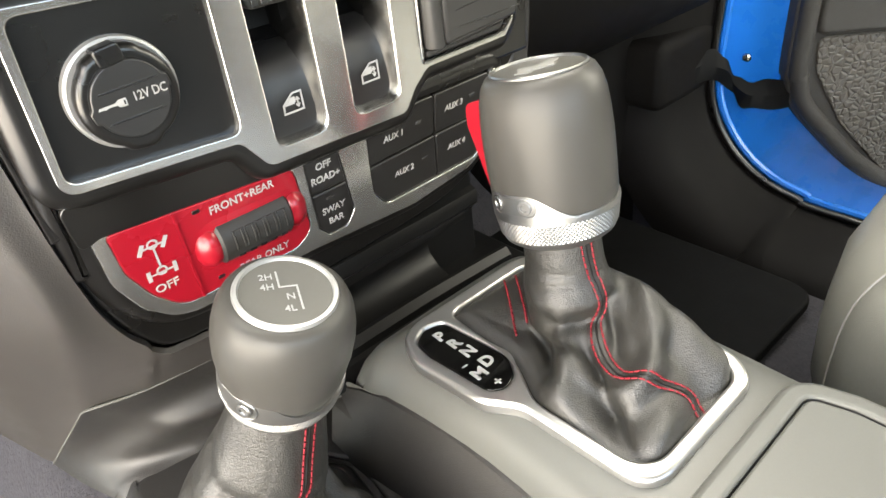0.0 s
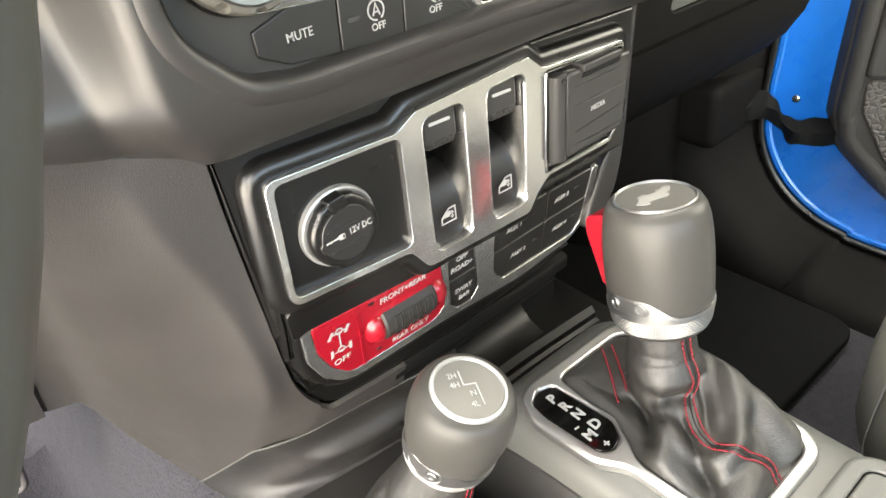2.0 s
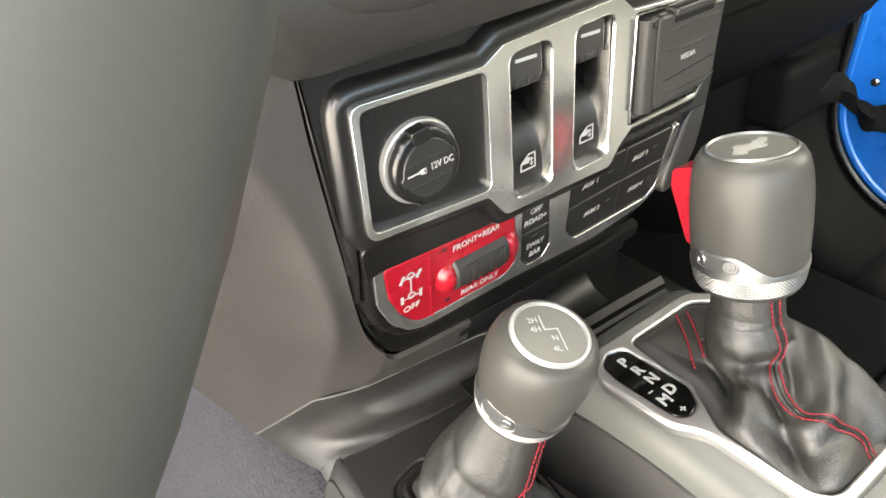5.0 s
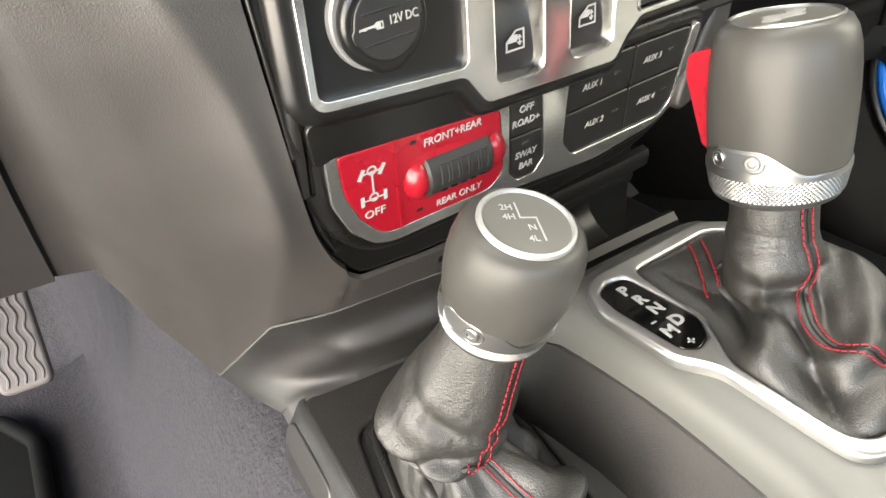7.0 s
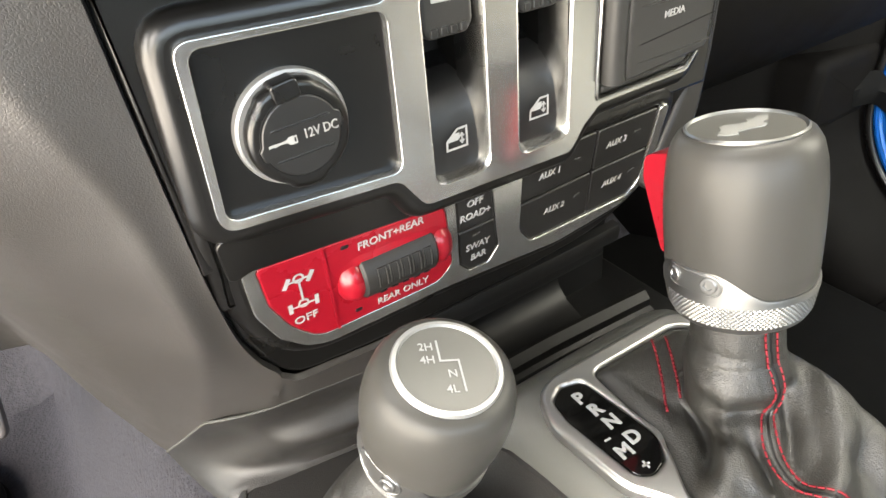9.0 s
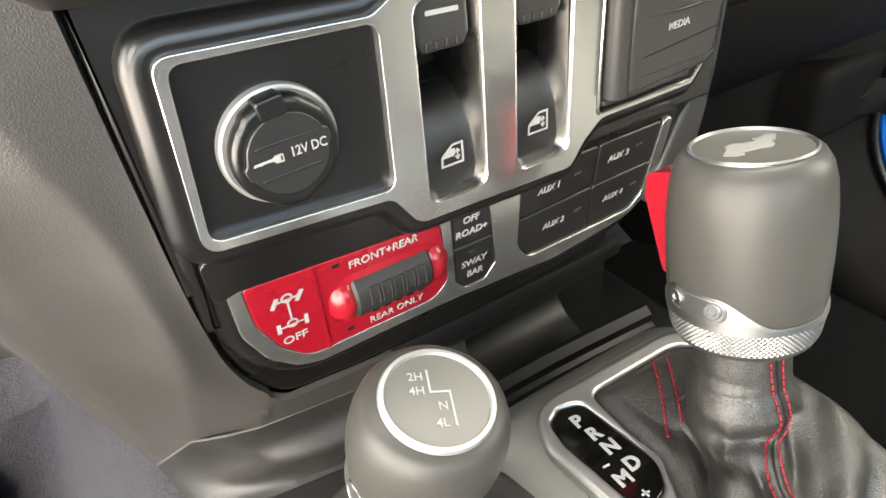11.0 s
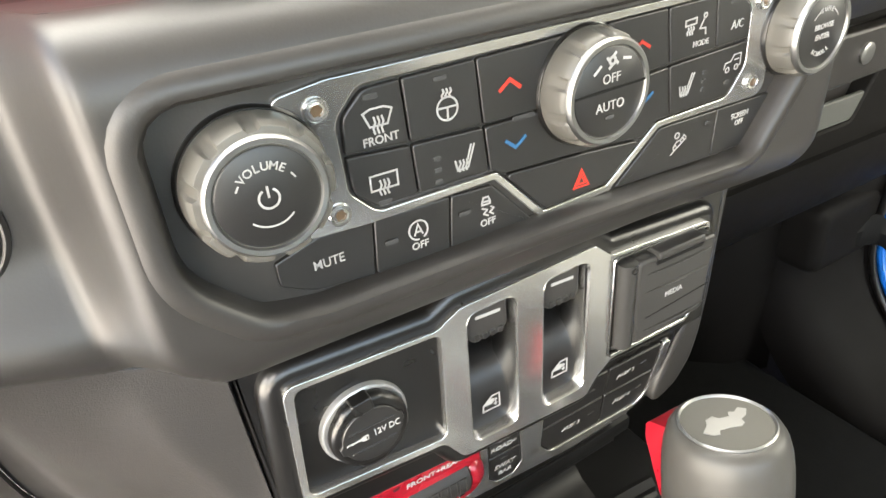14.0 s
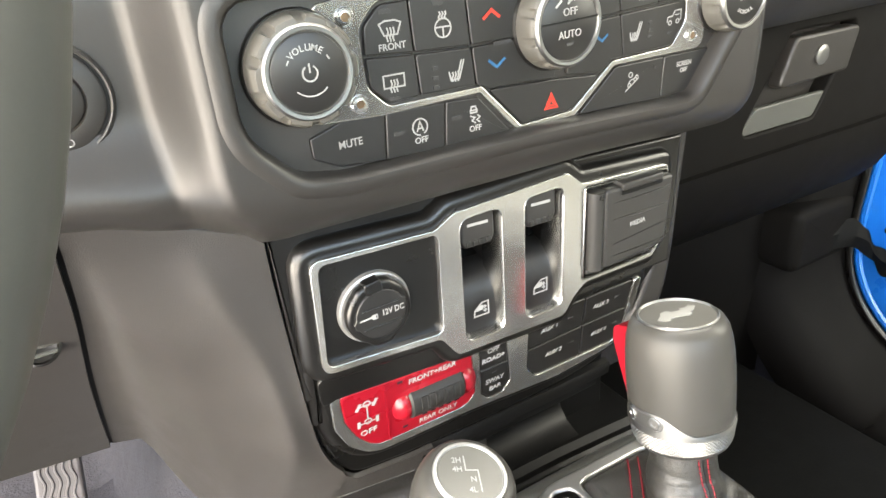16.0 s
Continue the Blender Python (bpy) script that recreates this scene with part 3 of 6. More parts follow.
MEDIA = fil([(0.0665, 0.5040), (0.1295, 0.5012), (0.1265, 0.4535), (0.1205, 0.4468), (0.0660, 0.4465)], 0.0025)
slots = [inset(ccw(s), -0.001) for s in (PLATE, SLOT_L, SLOT_R, MEDIA)]
TOPH = fil([(-0.1035, 0.5240), (-0.1000, 0.4300), (0.1480, 0.4300), (0.1500, 0.5150)], [0.001, 0.0, 0.0, 0.002])
LOWH = [(p.x, p.y) for p in spline([(-0.0998, 0.4340, 0), (-0.0976, 0.4085, 0), (-0.0946, 0.3890, 0), (-0.0891, 0.3725, 0), (-0.0832, 0.3612, 0), (-0.0766, 0.3535, 0), (-0.0680, 0.3508, 0), (-0.0580, 0.3500, 0), (-0.0385, 0.3482, 0), (0.0240, 0.3470, 0), (0.0950, 0.3530, 0), (0.1300, 0.3740, 0), (0.1440, 0.4000, 0), (0.1480, 0.4340, 0)], 6)]
part("housing", plate(TOPH, slots[1:3], 0.03, 0.002, PAN(0.005), hr=0.0005), BLACK, panel)
part("lower_housing", plate(LOWH, depth=0.02, r=0.0030, M=LOW(-0.0020), steps=5), BLACK, panel)
RISE = [Vector(p) for p in UPPER_RAW[::-1]]
ISLAND = fil(inset(RISE, -0.0080), [0.014, 0.004, 0.012, 0.010, 0.012, 0.004, 0.010, 0.010, 0.010, 0.004, 0.010, 0.012, 0.004, 0.013])
part("raised_surround", plate(ISLAND, slots, 0.009, 0.0060, PAN(-0.0018), hr=0.0005, steps=7), BLACK, panel)
part("silver_bezel", plate(UPPER, [PLATE, SLOT_L, SLOT_R, MEDIA], 0.005, 0.0004, PAN(-0.004), hr=0.0005, steps=4), SILVER, panel, "satin silver bezel with bright rounded edges")
part("outlet_plate", plate(inset(ccw(PLATE), -0.0005), [ring_pts(-0.0610, 0.4740, 0.0150)], 0.003, 0.0004, PAN(-0.0002)), BLACK, panel)

LSTRIP = fil([(-0.0892, 0.4285), (-0.0880, 0.4030), (-0.0810, 0.3855), (-0.0700, 0.3735), (-0.0600, 0.3700), (0.0, 0.3700), (0.0650, 0.3655), (0.1090, 0.3715), (0.1210, 0.3810), (0.1235, 0.3950), (0.1230, 0.4290), (0.0240, 0.4288), (-0.0020, 0.4285)], [0.002, 0.008, 0.01, 0.01, 0.01, 0.01, 0.02, 0.012, 0.01, 0.01, 0.001, 0.001, 0.001])
RHOLE = fil([(-0.0840, 0.4262), (-0.0822, 0.4060), (-0.0755, 0.3902), (-0.0675, 0.3800), (-0.0620, 0.3768), (-0.0060, 0.3768), (0.0008, 0.3850), (-0.0050, 0.4205)], [0.0005, 0.008, 0.008, 0.006, 0.004, 0.008, 0.006, 0.003])
OHOLE = fil([(0.0000, 0.4220), (0.0182, 0.4235), (0.0265, 0.3830), (0.0215, 0.3745), (0.0105, 0.3745), (0.0050, 0.3810)], 0.0025)
AHOLE = fil([(0.0345, 0.4272), (0.0385, 0.3860), (0.0465, 0.3752), (0.1110, 0.3765), (0.1172, 0.3840), (0.1165, 0.4275)], [0.0005, 0.005, 0.005, 0.006, 0.006, 0.0005])
# the strip stays open above the auxiliary switches
STRIP = soften(fil([(-0.0892, 0.4285), (-0.0880, 0.4030), (-0.0810, 0.3855), (-0.0700, 0.3735), (-0.0600, 0.3700), (0.0, 0.3700), (0.0650, 0.3655), (0.1090, 0.3715), (0.1210, 0.3810), (0.1235, 0.3950), (0.1230, 0.4272), (0.1167, 0.4272), (0.1172, 0.3840), (0.1110, 0.3765), (0.0465, 0.3752), (0.0385, 0.3860), (0.0343, 0.4288), (0.0240, 0.4288), (-0.0020, 0.4285)], [0.002, 0.008, 0.01, 0.01, 0.01, 0.01, 0.02, 0.012, 0.01, 0.01, 0.001, 0.001, 0.006, 0.006, 0.005, 0.005, 0.001, 0.001, 0.001]), 480, 4)
LSTRIP, RHOLE = soften(LSTRIP, 320, 6), soften(RHOLE, 260, 6)
part("lower_surround", plate(soften(inset(ccw(LSTRIP), -0.0085), 240, 8), [AHOLE], 0.02, 0.0070, LOW(0.0016), hr=0.0004, steps=7), BLACK, panel)
part("lower_bezel", plate(STRIP, [RHOLE, OHOLE], 0.004, 0.0006, LOW(0.003), hr=0.0004), SILVER, panel, "satin silver strip round the lower switches")
part("side_roll", plate(fil([(-0.0990, 0.4080), (-0.0990, 0.4540), (-0.0900, 0.4540), (-0.0900, 0.4080)], 0.003), depth=0.012, r=0.0042, M=LOW(0.0011), steps=7), BLACK, panel)
BROW = fil([(-0.0930, 0.4235), (-0.0850, 0.4262), (-0.0055, 0.4207), (0.0000, 0.4222), (0.0182, 0.4237), (0.0240, 0.4285), (-0.0180, 0.4285), (-0.0290, 0.4400), (-0.0945, 0.4440)], [0.003, 0.002, 0.003, 0.002, 0.002, 0.001, 0.005, 0.005, 0.004])
part("brow", plate(BROW, depth=0.006, r=0.0006, M=LOW(0.0033)), BLACK, panel)


def slot_liner(slot, cx, dz):
    """Polished funnel round a switch well, wide at its right wall and foot."""
    inner = fil([(cx - 0.0112, 0.5046 + dz), (cx + 0.0100, 0.5056 + dz), (cx + 0.0098, 0.4378 + dz), (cx - 0.0116, 0.4382 + dz)], 0.004)
    outer = inset(ccw(slot), -0.0003)
    rows = []
    for share, y in ((0.0, 0.0), (0.0, -0.0038), (0.06, -0.0043), (0.14, -0.0040), (0.30, -0.0026), (0.75, 0.0020), (0.92, 0.0046), (1.0, 0.0080), (1.0, 0.0120)):
        a, b = (resample([Vector((p.x, p.y, 0)) for p in ccw(loop)], 140, closed=True) for loop in (outer, inner))
        rows.append([(p.x + (q.x - p.x) * share, y, p.y + (q.y - p.y) * share) for p, q in zip(a, b)])
    return part("slot_liner", grid(rows, closed=True), CHROME, panel, "polished silver liner of a switch well")


slot_liner(SLOT_L, -0.0002, 0.0)
slot_liner(SLOT_R, 0.0393, 0.0006)



# ---- twelve volt outlet ----
def outlet():
    o = thing("power_outlet", "black hinged cap over a twelve volt socket, closed", "power outlet")
    M = at(PAN(-0.0002), -0.0606, 0.4742)
    part("ring", lathe([(0.0150, -0.004), (0.0187, -0.004), (0.0188, 0.0012), (0.0184, 0.0024), (0.0175, 0.0028), (0.0162, 0.0024)], 64, M), RIM, o, "pale metal ring")
    C = at(M, 0.0004, -0.0008)

    def rim(a, i):
        """A wider shoulder at the hinge and a short lip opposite."""
        d = abs((math.degrees(a) - 97 + 180) % 360 - 180)
        e = abs((math.degrees(a) - 268 + 180) % 360 - 180)
        return 1 + 0.045 * ease(38, 30, d) + 0.085 * ease(25, 14, e)
    part("cap", lathe([(0.0158, 0.001), (0.0168, 0.0030), (0.0168, 0.0048), (0.0164, 0.0062), (0.0156, 0.0071), (0.0143, 0.0074), (0.0132, 0.0073), (0.001, 0.0072)], 96, C, rim), BLACK, o)
    # raised face with a notch at each side, split by two shallow creases
    edge = []
    for q in range(72):
        a = radians(5 * q)
        d = min(abs((5 * q - 12 + 180) % 360 - 180), abs((5 * q - 192 + 180) % 360 - 180))
        rr = 0.0128 + 0.0012 * ease(13, 9, d)
        edge.append((rr * math.cos(a), rr * math.sin(a)))
    part("groove", plate([(x * 1.035, y * 1.035) for x, y in edge], depth=0.001, r=0.0001, M=at(C, 0, 0, 0.0076)), PIT, o)
    face = part("face", plate(edge, depth=0.0012, r=0.0005, M=at(C, 0, 0, 0.0083)), BUTTON, o)
    for v, tilt in ((0.0046, 2), (-0.0056, 2)):
        part("crease", plate(fil([(-0.0100, -0.0004), (0.0100, -0.0004), (0.0092, 0.0005), (-0.0092, 0.0003)], 0.0003), depth=0.0004, r=0.00025, M=at(C, 0, v, 0.00855, tilt)), BUTTON, face)
    part("hinge", plate(fil(box(-0.0044, 0.0118, 0.0042, 0.0182), 0.0014), depth=0.006, r=0.0008, M=at(C, 0, 0, 0.0086, 8), steps=5), BLACK, o)
    F = at(C, 0, -0.0006, 0.0085)
    writing("12V DC", 0.0043, at(F, 0.0060, 0.0012, 0, 1), o, wide=0.82)
    part("plug_symbol", plate([(-0.0112, -0.0002), (-0.0100, 0.0000), (-0.0090, -0.0003), (-0.0080, 0.0001), (-0.0052, 0.0001), (-0.0046, -0.0008), (-0.0020, -0.0008), (-0.0020, 0.0018), (-0.0046, 0.0018), (-0.0054, 0.0010), (-0.0110, 0.0007)], depth=0.0002, r=0.00005, M=at(F, 0, 0, 0.0001)), WHITE, o)
    part("plug_slot", plate(box(-0.0030, -0.0002, -0.0024, 0.0012), depth=0.0002, r=0.00005, M=at(F, 0, 0, 0.0002)), BUTTON, o)


outlet()


# ---- window switches ----
def window_switch(cx, dz):
    o = thing("window_switch", "black rocker window switch in a silver framed well", "window switch", "window switches")
    w = 0.0128
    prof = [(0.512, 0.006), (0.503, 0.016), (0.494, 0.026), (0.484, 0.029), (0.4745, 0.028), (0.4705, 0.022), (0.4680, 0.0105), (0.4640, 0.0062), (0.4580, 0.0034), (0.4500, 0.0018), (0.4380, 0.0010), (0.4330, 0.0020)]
    # upper well and walls are coloured near black for the shade inside
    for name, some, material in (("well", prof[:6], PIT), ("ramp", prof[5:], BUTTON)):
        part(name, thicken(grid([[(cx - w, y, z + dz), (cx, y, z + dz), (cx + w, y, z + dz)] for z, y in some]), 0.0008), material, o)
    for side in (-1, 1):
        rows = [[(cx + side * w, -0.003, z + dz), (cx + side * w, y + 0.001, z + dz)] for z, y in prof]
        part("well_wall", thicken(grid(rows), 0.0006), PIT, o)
    M = at(PAN(-0.0010), cx, 0.4978 + dz)
    part("paddle", plate(fil([(-0.0103, 0.0090), (0.0100, 0.0090), (0.0102, -0.0060), (0.0076, -0.0098), (-0.0078, -0.0098), (-0.0104, -0.0060)], 0.0025), depth=0.008, r=0.0016, M=M), LID, o)
    for q in range(4):
        part("grip_rib", plate(fil(box(-0.0075 + q * 0.0040, -0.0088, -0.0048 + q * 0.0040, -0.0058), 0.0006), depth=0.002, r=0.0004, M=at(M, 0, 0, 0.0008)), BUTTON, o)
    part("mark", plate(fil(box(-0.0062, -0.0008, 0.0062, 0.0008), 0.0004), depth=0.0002, r=0.0001, M=at(M, 0, 0.0028, 0.0002, -2)), WHITE, o, "white bar mark")
    I = at(PAN(0.0002), cx + 0.0004, 0.4497 + dz, 0)
    door = [(-0.0046, -0.0036), (0.0044, -0.0036), (0.0044, 0.0040), (0.0004, 0.0040), (-0.0044, 0.0000), (-0.0046, -0.0036)]
    part("door_symbol", strokes([door], 0.0008, I), WHITE, o)
    part("glass_symbol", plate([(-0.0034, 0.0000), (0.0012, 0.0000), (0.0012, 0.0024), (-0.0008, 0.0024)], depth=0.0002, r=0.00005, M=at(I, 0, 0, 0.00015)), WHITE, o)
    part("arrow_symbol", strokes([[(0.0022, 0.0016), (0.0022, -0.0018)], [(0.0012, -0.0008), (0.0022, -0.0020), (0.0032, -0.0008)], [(0.0012, 0.0006), (0.0022, 0.0018), (0.0032, 0.0006)], [(-0.0042, -0.0002), (0.0006, -0.0002)]], 0.0006, I), WHITE, o)


window_switch(-0.0002, 0.0)
window_switch(0.0393, 0.0006)


# ---- media cover ----
def media():
    o = thing("media_port_cover", "dark grey hinged cover over the media ports, closed", "port cover")
    part("well", plate(inset(ccw(MEDIA), -0.0003), depth=0.002, r=0.0003, M=PAN(0.004)), PIT, o)
    part("chrome_trim", tube([PAN(-0.0042) @ Vector((p.x, p.y, 0)) for p in inset(ccw(MEDIA), 0.0006)], 0.0007, 6, closed=True), CHROME, o, "thin chrome edging")
    lid = part("lid", plate(fil([(0.0765, 0.4530), (0.1245, 0.4560), (0.1285, 0.4990), (0.0765, 0.5010)], [0.003, 0.004, 0.003, 0.003]), depth=0.012, r=0.002, M=PAN(-0.0105)), LID, o)
    part("hinge_roll", tube([(0.0730, -0.0060, 0.4535), (0.0730, -0.0060, 0.5005)], 0.0050, 18), LID, o)
    part("latch_slot", plate(fil(box(0.087, 0.4955, 0.1185, 0.4992), 0.0012), depth=0.004, r=0.0005, M=PAN(-0.0109)), PIT, o)
    part("latch", plate(fil(box(0.0875, 0.4985, 0.118, 0.5028), 0.0012), depth=0.008, r=0.001, M=PAN(-0.0120)), LID, o)
    for z, tall in ((0.4925, 0.0008), (0.4825, 0.0013), (0.4600, 0.0006)):
        wedge = [(0.0810, z - 0.0002), (0.1050, z - tall), (0.1262, z - 0.0004), (0.1262, z + 0.0006), (0.1050, z + tall * 0.5), (0.0810, z)]
        part("crease", dome(soften(fil(wedge, 0.0002), 90, 2), 0.0010, PAN(-0.0106), 4, 0.001), LID, lid)
    part("crease_line", strokes([[(0.0830, 0.4672), (0.1030, 0.4690), (0.1262, 0.4712)]], 0.0004, PAN(-0.0106)), PIT, lid)
    part("hinge_pin", lathe([(0.0017, -0.0006), (0.0017, 0.0003), (0.0013, 0.0004), (0.0010, -0.0002), (0.0001, -0.0002)], 20, at(PAN(-0.0109), 0.0730, 0.4980)), PIT, o)
    part("bottom_lip", plate(fil([(0.0700, 0.4480), (0.1190, 0.4487), (0.1235, 0.4540), (0.0700, 0.4515)], 0.0015), depth=0.010, r=0.0015, M=PAN(-0.0035)), LID, o)
    writing("MEDIA", 0.0040, at(PAN(-0.0106), 0.1008, 0.4764, 0.0002, 1), o)


media()


# ---- axle lock switch ----
def axle_switch():
    o = thing("axle_lock_switch", "red axle locker switch with a dark grey ribbed rocker", "rocker switch")
    part("plate", plate(inset(ccw(RHOLE), 0.0002), depth=0.006, r=0.0006, M=LOW(0.0032)), RED, o)
    part("divider", strokes([[(-0.0590, 0.4240), (-0.0560, 0.3770)]], 0.0012, LOW(0.0032), 0.0006), RED, o)
    well = fil([(-0.0530, 0.4130), (-0.0050, 0.4120), (-0.0030, 0.3875), (-0.0500, 0.3870)], 0.007)
    part("rocker_bed", dome(well, 0.0022, LOW(0.0032), 5), RED, o)
    M = LOW(0.0040)
    for x, r0 in ((-0.0478, 0.0085), (-0.0078, 0.0085)):
        bm = lathe([(0.0001, -0.0068), (0.0050, -0.0066), (0.0084, -0.0046), (0.0099, -0.0016), (0.0103, 0.0), (0.0099, 0.0016), (0.0084, 0.0046), (0.0050, 0.0066), (0.0001, 0.0068)], 28, M @ Matrix.Translation((x, 0.4000, -0.0048)) @ Matrix.Rotation(radians(90), 4, "Y"))
        part("end_cap", bm, RED, o)
    roll = part("rocker", lathe([(0.0001, -0.0172), (0.0104, -0.0172), (0.0116, -0.0160), (0.0116, 0.0160), (0.0104, 0.0172), (0.0001, 0.0172)], 32, M @ Matrix.Translation((-0.0280, 0.3998, -0.0058)) @ Matrix.Rotation(radians(90), 4, "Y")), ROCKER, o, "dark grey ribbed rocker")
    def on_roll(x, a):
        return M @ Vector((x, 0.3998 + 0.0117 * math.cos(radians(a)), -0.0058 + 0.0117 * math.sin(radians(a))))
    for q in range(5):
        x = -0.0390 + q * 0.0052
        part("rib", tube([on_roll(x, a) for a in (96, 82, 68, 54)] + [on_roll(x + 0.0036, a) for a in (54, 68, 82, 96)], 0.00045, 6), ROCKER, roll)
        part("notch", tube([on_roll(x + 0.0004, 120), on_roll(x + 0.0034, 120)], 0.0006, 6), PIT, roll)
    writing("FRONT+REAR", 0.0054, at(LOW(0.0034), -0.0300, 0.4178, 0, 0.5), o, wide=0.88)
    writing("REAR ONLY", 0.0054, at(LOW(0.0034), -0.0250, 0.3822, 0, 0.5), o, wide=0.88)
    writing("OFF", 0.0058, at(LOW(0.0034), -0.0690, 0.3920, 0, 0.5), o)
    for x, z in ((-0.0500, 0.4203), (-0.0465, 0.3827)):
        part("indicator", plate(fil(box(x - 0.0016, z - 0.0009, x + 0.0016, z + 0.0009), 0.0006), depth=0.0006, r=0.0002, M=LOW(0.0035)), BLACK, o)
    I = at(LOW(0.0034), -0.0695, 0.4060)
    part("axle_symbol", strokes([[(-0.0045, 0.0078), (0.0045, 0.0078)], arc(0, 0.0086, 0.0019, 0, 360), [(0, 0.0067), (0.0004, -0.0040)], arc(0.0004, -0.0052, 0.0019, 0, 360), [(-0.0046, -0.0060), (0.0054, -0.0060)]], 0.0008, I), WHITE, o)
    part("wheel_symbol", strokes([[(-0.0060, 0.0054), (-0.0036, 0.0102)], [(0.0034, 0.0054), (0.0058, 0.0102)], [(-0.0050, -0.0086), (-0.0050, -0.0034)], [(0.0058, -0.0086), (0.0058, -0.0034)]], 0.0017, I), WHITE, o)


axle_switch()


# ---- off-road and sway bar switches, auxiliary switches ----
def key_button(name, outline, label, texts, group, M, lamp=None, hgt=0.0028, size=0.0052):
    o = thing(name, label, "push button", group)
    part("cap", plate(outline, depth=0.008, r=0.0008, M=M @ Matrix.Translation((0, 0, hgt))), BUTTON, o)
    for text, u, v in texts:
        writing(text, size, at(M, u, v, hgt + 0.0002, 0.5), o, wide=0.90, bold=0.022)
    if lamp:
        u, v = lamp
        part("lamp_window", plate(fil(box(u - 0.0019, v - 0.0009, u + 0.0019, v + 0.0009), 0.0006), depth=0.0003, r=0.0001, M=at(M, 0, 0, hgt + 0.0002)), GREYINK, o)
    return o


mid = 0.4010
key_button("off_road_button", fil([(0.0005, 0.4216), (0.0180, 0.4230), (0.0222, mid + 0.0004), (0.0030, mid + 0.0004)], 0.0012), "black off road mode button in the silver strip", [("OFF", 0.0104, 0.4155), ("ROAD+", 0.0112, 0.4085)], "mode buttons", LOW(), None)
key_button("sway_bar_button", fil([(0.0032, mid - 0.0004), (0.0223, mid - 0.0004), (0.0260, 0.3830), (0.0213, 0.3750), (0.0108, 0.3750), (0.0055, 0.3812)], [0.001, 0.001, 0.002, 0.002, 0.002, 0.002]), "black sway bar button with a chamfered foot", [("SWAY", 0.0140, 0.3895), ("BAR", 0.0150, 0.3825)], "mode buttons", LOW(), (0.0128, 0.3960))
AUX = [
    ("AUX 1", [(0.0350, 0.4258), (0.0366, 0.4022), (0.0790, 0.4040), (0.0775, 0.4262)], (0.0520, 0.4135), (0.0680, 0.4150)),
    ("AUX 2", [(0.0368, 0.4008), (0.0388, 0.3862), (0.0468, 0.3757), (0.0825, 0.3765), (0.0795, 0.4028)], (0.0590, 0.3905), (0.0730, 0.3920)),
    ("AUX 3", [(0.0785, 0.4262), (0.0800, 0.4040), (0.1168, 0.4046), (0.1162, 0.4262)], (0.0920, 0.4160), (0.1050, 0.4172)),
    ("AUX 4", [(0.0803, 0.4028), (0.0833, 0.3765), (0.1108, 0.3770), (0.1168, 0.3842), (0.1168, 0.4034)], (0.0960, 0.3915), (0.1090, 0.3930)),
]
for text, pts, (u, v), lamp in AUX:
    b = key_button("auxiliary_button", fil(pts, 0.0016), "black auxiliary switch button with white lettering", [], "auxiliary buttons", LOW(), lamp, 0.0022)
    writing(text, 0.0049, at(LOW(0.0025), u, v, 0, 0.5), b, wide=0.9, bold=0.016)


# ---- climate panel ----
climate = thing("climate_panel", "black climate button panel with a thin silver frame", "control panel")
HB = -0.0195


def cl(u, v, w=0.0, turn=0.0):
    return at(PAN(HB), u, v, w, turn)


FRAME_OUT = fil([(-0.0765, 0.6125), (-0.0600, 0.6150), (0.1240, 0.6172), (0.1275, 0.6120), (0.1290, 0.5700), (0.0690, 0.5698), (0.0450, 0.5502), (0.0125, 0.5490), (-0.0070, 0.5700), (-0.0540, 0.5688), (-0.0830, 0.5705), (-0.0700, 0.5930)], [0.003, 0.006, 0.003, 0.004, 0.006, 0.003, 0.002, 0.002, 0.002, 0.004, 0.002, 0.02])
BLOCK = fil([(-0.0590, 0.6025), (-0.0510, 0.6112), (0.1040, 0.6145), (0.1135, 0.6075), (0.1148, 0.5850), (0.1060, 0.5733), (0.0675, 0.5722), (0.0432, 0.5530), (0.0140, 0.5518), (-0.0060, 0.5726), (-0.0500, 0.5722), (-0.0580, 0.5805)], [0.006, 0.006, 0.006, 0.006, 0.006, 0.006, 0.003, 0.002, 0.002, 0.002, 0.006, 0.006])
part("silver_frame", plate(FRAME_OUT, [BLOCK], 0.003, 0.0005, PAN(HB - 0.0008)), SILVER, climate, "satin silver frame")
part("backing", plate(inset(ccw(BLOCK), -0.001), depth=0.002, r=0.0002, M=PAN(HB + 0.0015)), PIT, climate)


def button(pts, r=0.0012, hgt=0.0010, name="button"):
    return part(name, plate(fil(pts, r), depth=0.006, r=0.0006, M=cl(0, 0, hgt)), BUTTON, climate)


def lamp(u, v, parent, turn=0.0, wide=0.0024):
    part("lamp_window", plate(fil(box(-wide, -0.0008, wide, 0.0008), 0.0006), depth=0.0004, r=0.0001, M=cl(u, v, 0.00125, turn)), GREYINK, parent)


g = 0.0003
b1 = button([(-0.0570, 0.6030), (-0.0498, 0.6100), (-0.0378 - g, 0.6105), (-0.0367 - g, 0.5907 + g), (-0.0575, 0.5922 + g)], [0.005, 0.004, 0.001, 0.0008, 0.0008])
b2 = button([(-0.0378 + g, 0.6105), (-0.0123 - g, 0.6112), (-0.0105 - g, 0.5898 + g), (-0.0367 + g, 0.5907 + g)])
b3 = button([(-0.0123 + g, 0.6112), (0.0330, 0.6125), (0.0330, 0.5900 + g), (-0.0105 + g, 0.5898 + g)])
